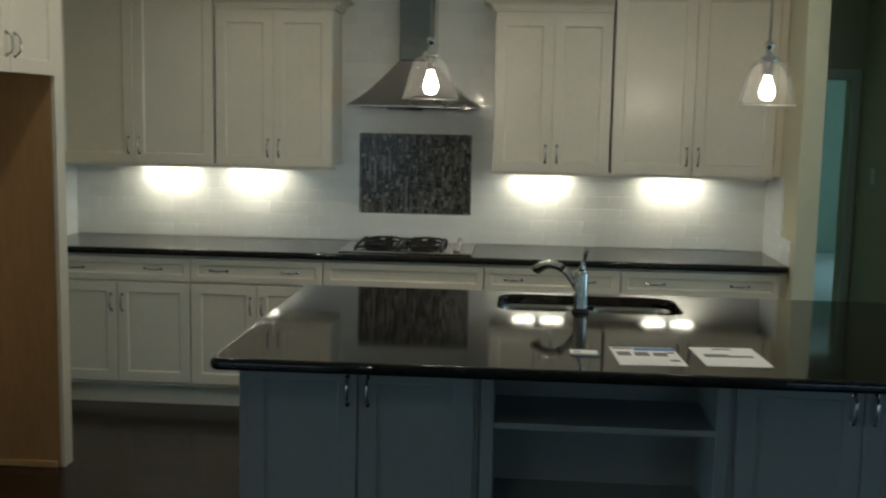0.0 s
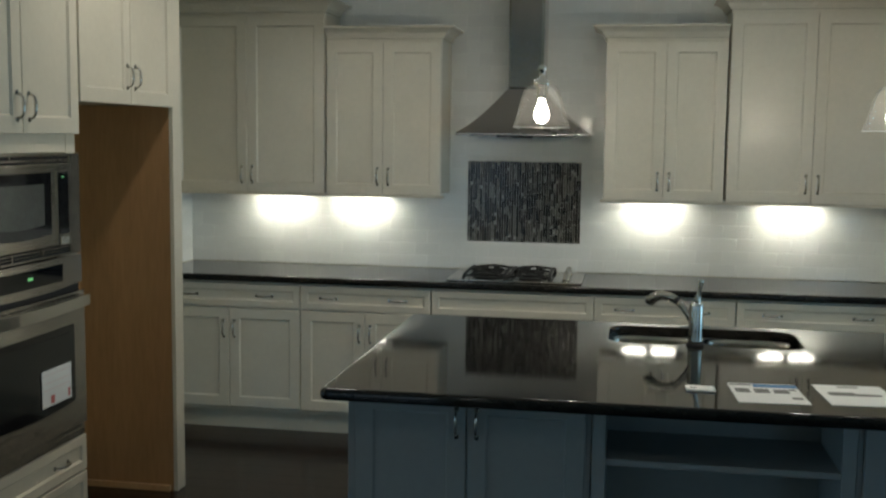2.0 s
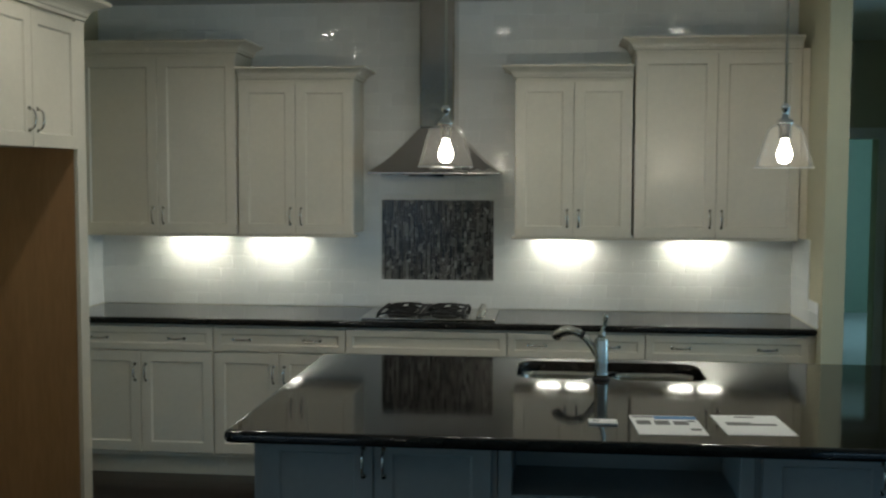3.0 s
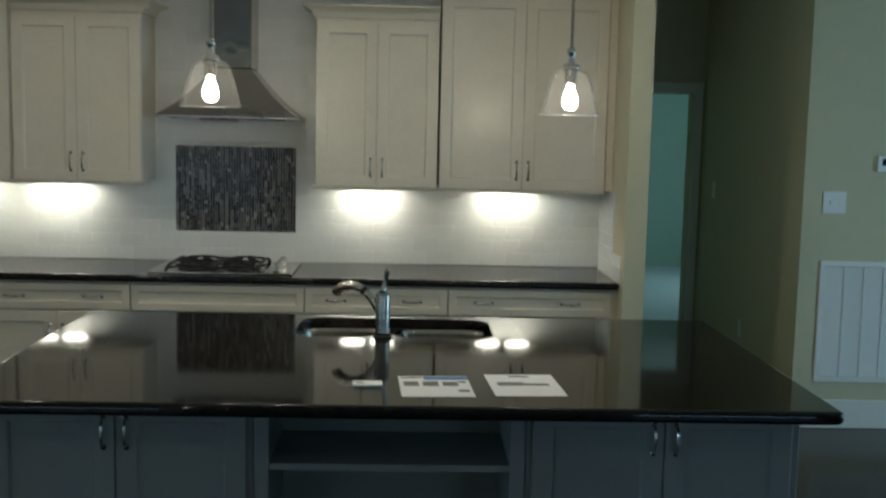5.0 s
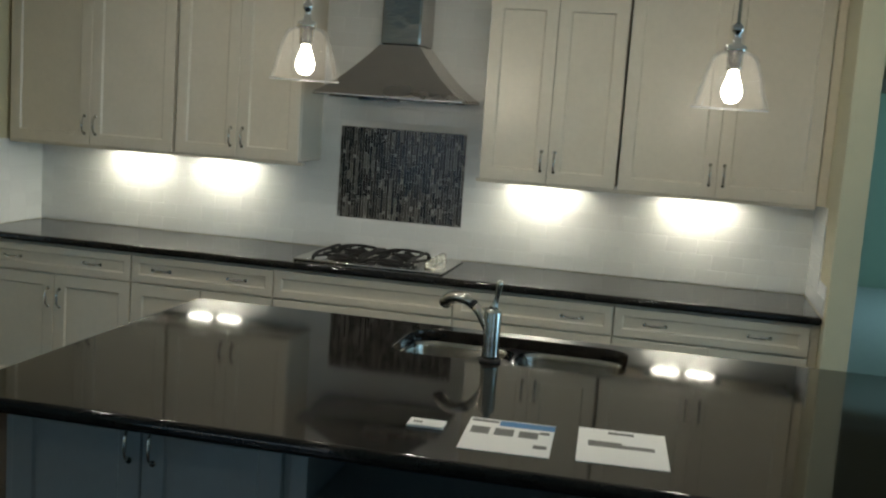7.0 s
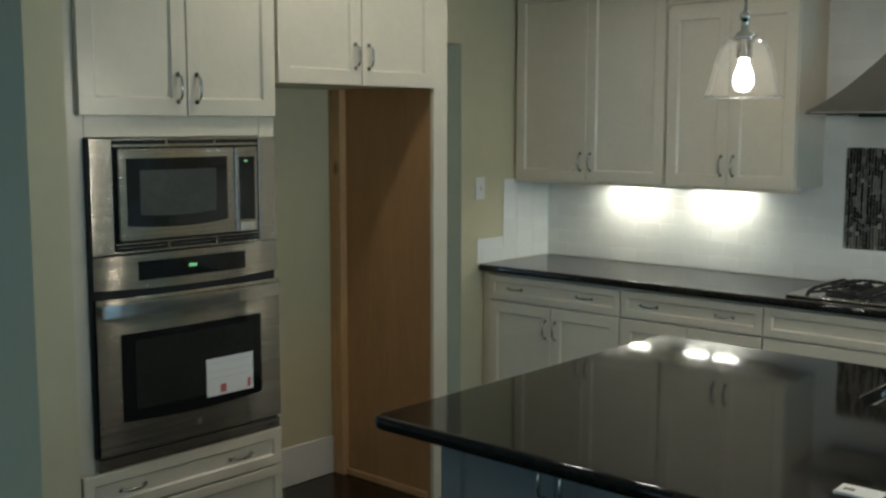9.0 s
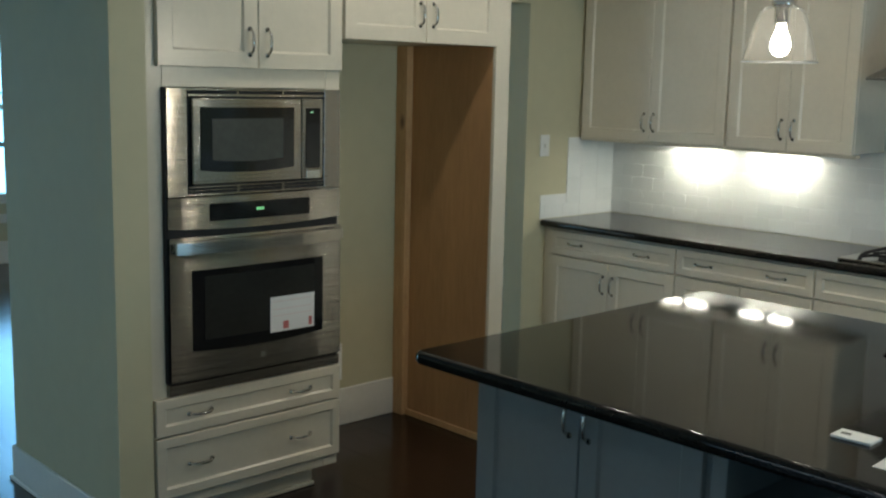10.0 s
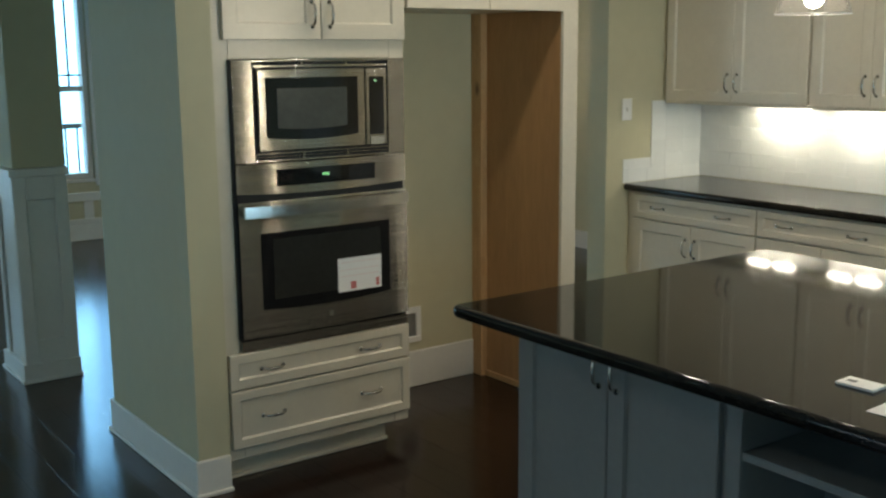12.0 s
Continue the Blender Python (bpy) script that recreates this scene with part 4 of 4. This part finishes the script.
th = empty("thermostat", pose(3.70, -0.082, 1.55), "small white thermostat on the painted wall", "thermostat")
part("case", box(-0.06, 0.06, -0.025, 0, -0.045, 0.045, 0.004), PLASTIC, th)
part("screen", box(-0.035, 0.035, -0.0262, -0.0252, -0.008, 0.03), DARKP, th)

gr = empty("return_air_grille", pose(3.350, -0.082, 0.277), "white return-air grille with fine louvres in the wall", "air grille")
GW, GH = 0.64, 0.71
part("frame", boxes([(0, GW, -0.012, 0, 0, 0.03), (0, GW, -0.012, 0, GH - 0.03, GH), (0, 0.03, -0.012, 0, 0.0305, GH - 0.0305),
                     (GW - 0.03, GW, -0.012, 0, 0.0305, GH - 0.0305)], 0.003), PLASTIC, gr)
part("backing", box(0.031, GW - 0.031, -0.0025, -0.001, 0.031, GH - 0.031), INKG, gr)
for k in range(1, 5):
    x = 0.03 + (GW - 0.06) * k / 5
    part("divider", box(x - 0.004, x + 0.004, -0.012, -0.003, 0.031, GH - 0.031, 0.001), PLASTIC, gr)
bm = bmesh.new()
for k in range(52):
    z = 0.034 + k * 0.0124
    vs = [bm.verts.new(p) for p in ((0.031, -0.0028, z + 0.010), (GW - 0.031, -0.0028, z + 0.010), (GW - 0.031, -0.0085, z), (0.031, -0.0085, z),
                                    (0.031, -0.0028, z + 0.0088), (GW - 0.031, -0.0028, z + 0.0088), (GW - 0.031, -0.0095, z - 0.001), (0.031, -0.0095, z - 0.001))]
    for f in ((0, 1, 2, 3), (7, 6, 5, 4), (0, 3, 7, 4), (1, 5, 6, 2), (3, 2, 6, 7)):
        bm.faces.new([vs[i] for i in f])
tagged(part("louvres", bm, PLASTIC, gr), kind="stuff")


# ---- mosaic panel behind the cooktop ----
random.seed(7)
mo = empty("mosaic_panel", pose(-0.0105, -0.012, 1.327), "dark brown and grey mosaic of thin upright glass strips", "mosaic")
part("bed", box(-0.340, 0.340, 0.0, 0.008, -0.2425, 0.2425), material("pale_mosaic_grout", (0.46, 0.44, 0.40), 0.9), mo)
bm, chips = bmesh.new(), bmesh.new()
cols = 46
cw = 0.678 / cols
for c in range(cols):
    x, z = -0.339 + c * cw, -0.2415 - random.uniform(0.0, 0.05)
    while z < 0.2405:
        chip = random.random() < 0.20
        z1 = z + (random.choice((0.014, 0.014, 0.022)) if chip else random.choice((0.03, 0.045, 0.06, 0.08, 0.10, 0.13)))
        b0, b1 = max(z, -0.2415), min(z1, 0.2415)
        if b1 - b0 > 0.006:
            p = random.uniform(0.0015, 0.0030)
            box(x + 0.0012, x + cw - 0.0012, -p, 0.001, b0 + 0.0011, b1 - 0.0011, bm=chips if chip else bm)
        z = z1
tagged(part("mosaic_field", bm, MOSAIC, mo), kind="stuff")
tagged(part("mosaic_rest", chips, CHIPM, mo, "pale grey stone chips"), kind="stuff")


# ---- wall tiles ----
def tile_shape(w, h, bm, x=0.0, y=0.0, z=0.0):
    """A glazed tile facing -y, 8 mm thick, with cushioned edges."""
    rings = [[bm.verts.new((x + px, y + py, z + pz)) for px, pz in ((d, d), (w - d, d), (w - d, h - d), (d, h - d))]
             for d, py in ((0.0004, 0.0), (0.0004, -0.0070), (0.0010, -0.0077), (0.0026, -0.0080), (0.0050, -0.00803))]
    for a, b in zip(rings, rings[1:]):
        for k in range(4):
            bm.faces.new((a[k], a[(k + 1) % 4], b[(k + 1) % 4], b[k]))
    bm.faces.new(rings[-1])


def tile_mesh(w, h):
    b = bmesh.new()
    tile_shape(w, h, b)
    me = bpy.data.meshes.new("tile")
    b.to_mesh(me)
    b.free()
    for p in me.polygons:
        p.use_smooth = True
    me.materials.append(TILE)
    return me


TWD, THT = 0.1524, 0.0762
ts = empty("tile_splashback", pose(0, 0, 0), "glossy white subway tile covering the kitchen wall", "tiles")
part("grout_bed", box(-2.119, 2.079, -0.0106, -0.0015, 0.915, CH - 0.001), GROUT, ts)
for gx in (-2.1185, 2.075):
    part("side_grout_bed", box(gx, gx + 0.0035, -0.43, -0.0055, 0.915, 1.372), GROUT, ts)
    part("side_grout_bed", box(gx, gx + 0.0035, -0.655, -0.4305, 0.915, 1.05), GROUT, ts)
meshes, spots = {}, []


def shown(x, z):
    if -0.353 < x < 0.32 and 1.085 < z + THT / 2 < 1.57:
        return False
    if z + THT < 1.37:
        return True
    if z > 2.50:
        return True
    if -0.47 < x + TWD / 2 < 0.47:
        return True
    return z > 2.34 and -1.2 < x < 1.2


rows = int((CH - 0.915) / THT) + 1
for r in range(rows):
    z = 0.915 + r * THT
    h = min(THT, CH - 0.002 - z)
    x = -2.118 - (TWD / 2 if r % 2 else 0)
    while x < 2.077:
        l, rgt = max(x, -2.118), min(x + TWD, 2.078)
        x += TWD
        zt = z + h
        cuts = [(l, rgt)]
        if zt > 1.0845 and z < 1.5695:
            cuts = [(l, min(rgt, -0.351)), (max(l, 0.330), rgt)]
        for a, b in cuts:
            if b - a > 0.012 and h > 0.012 and shown(a, z):
                spots.append((a, z, round(b - a, 3), round(h, 3)))
spots.sort(key=lambda s: abs(s[1] - 1.15) + 0.25 * abs(s[0]))
rest = bmesh.new()
for i, (x, z, w, h) in enumerate(spots):
    if i < 300:
        if (w, h) not in meshes:
            meshes[w, h] = tile_mesh(w, h)
        o = new("tile", meshes[w, h])
        o.parent = ts
        o.location = (x, -0.004, z)
    else:
        tile_shape(w, h, rest, x, -0.004, z)
sides = bmesh.new()
for side, s in ((-2.115, 1), (2.075, -1)):
    for r in range(6):
        z = 0.915 + r * THT
        y = -0.008
        end = -0.43 if z + THT > 1.06 else -0.655
        while y > end + 0.01:
            y2 = max(y - TWD, end)
            box(*sorted((side, side + s * 0.0015)), y2 + 0.0007, y - 0.0007, z + 0.0007, min(z + THT, 1.372) - 0.0007, bm=sides)
            y = y2
tagged(part("far_tiles", rest, TILEJ, ts, smooth=True), kind="stuff")
tagged(part("side_tiles", sides, TILEJ, ts), kind="stuff")


# ---- floor planks ----
random.seed(11)
fl = tagged(empty("floor", pose(0, 0, 0), "dark stained hardwood plank floor", "floor"), kind="structure")
PW = 0.127
pm = {}
rest = bmesh.new()
count = 0
y = -8.6
while y < 2.85:
    x = -7.5 - random.uniform(0, 0.9)
    while x < 5.6:
        L = random.choice((0.7, 0.95, 1.2, 1.5))
        l, r = max(x, -7.5), min(x + L, 5.6)
        near = -3.4 < l and r < 0.6 and -4.6 < y < -0.55
        if near and count < 300 and abs(r - l - L) < 1e-6:
            if L not in pm:
                b = box(0.0003, L - 0.0003, 0.0003, PW - 0.0003, -0.011, 0.0)
                top = [e for e in b.edges if all(v.co.z > -0.001 for v in e.verts)]
                bmesh.ops.bevel(b, geom=top, offset=0.0004, segments=1, affect="EDGES")
                pm[L] = bpy.data.meshes.new("plank")
                b.to_mesh(pm[L])
                b.free()
                pm[L].materials.append(FLOORM)
            o = new("plank", pm[L])
            o.parent = fl
            o.location = (l, y, random.uniform(-0.0002, 0))
            count += 1
        elif r - l > 0.01:
            if not (y > 2.0 and r > 1.0):
                box(l + 0.0003, r - 0.0003, y + 0.0003, y + PW - 0.0003, -0.011, random.uniform(-0.0002, 0), bm=rest)
        x += L
    y += PW
tagged(part("far_planks", rest, FLOORJ, fl), kind="stuff")
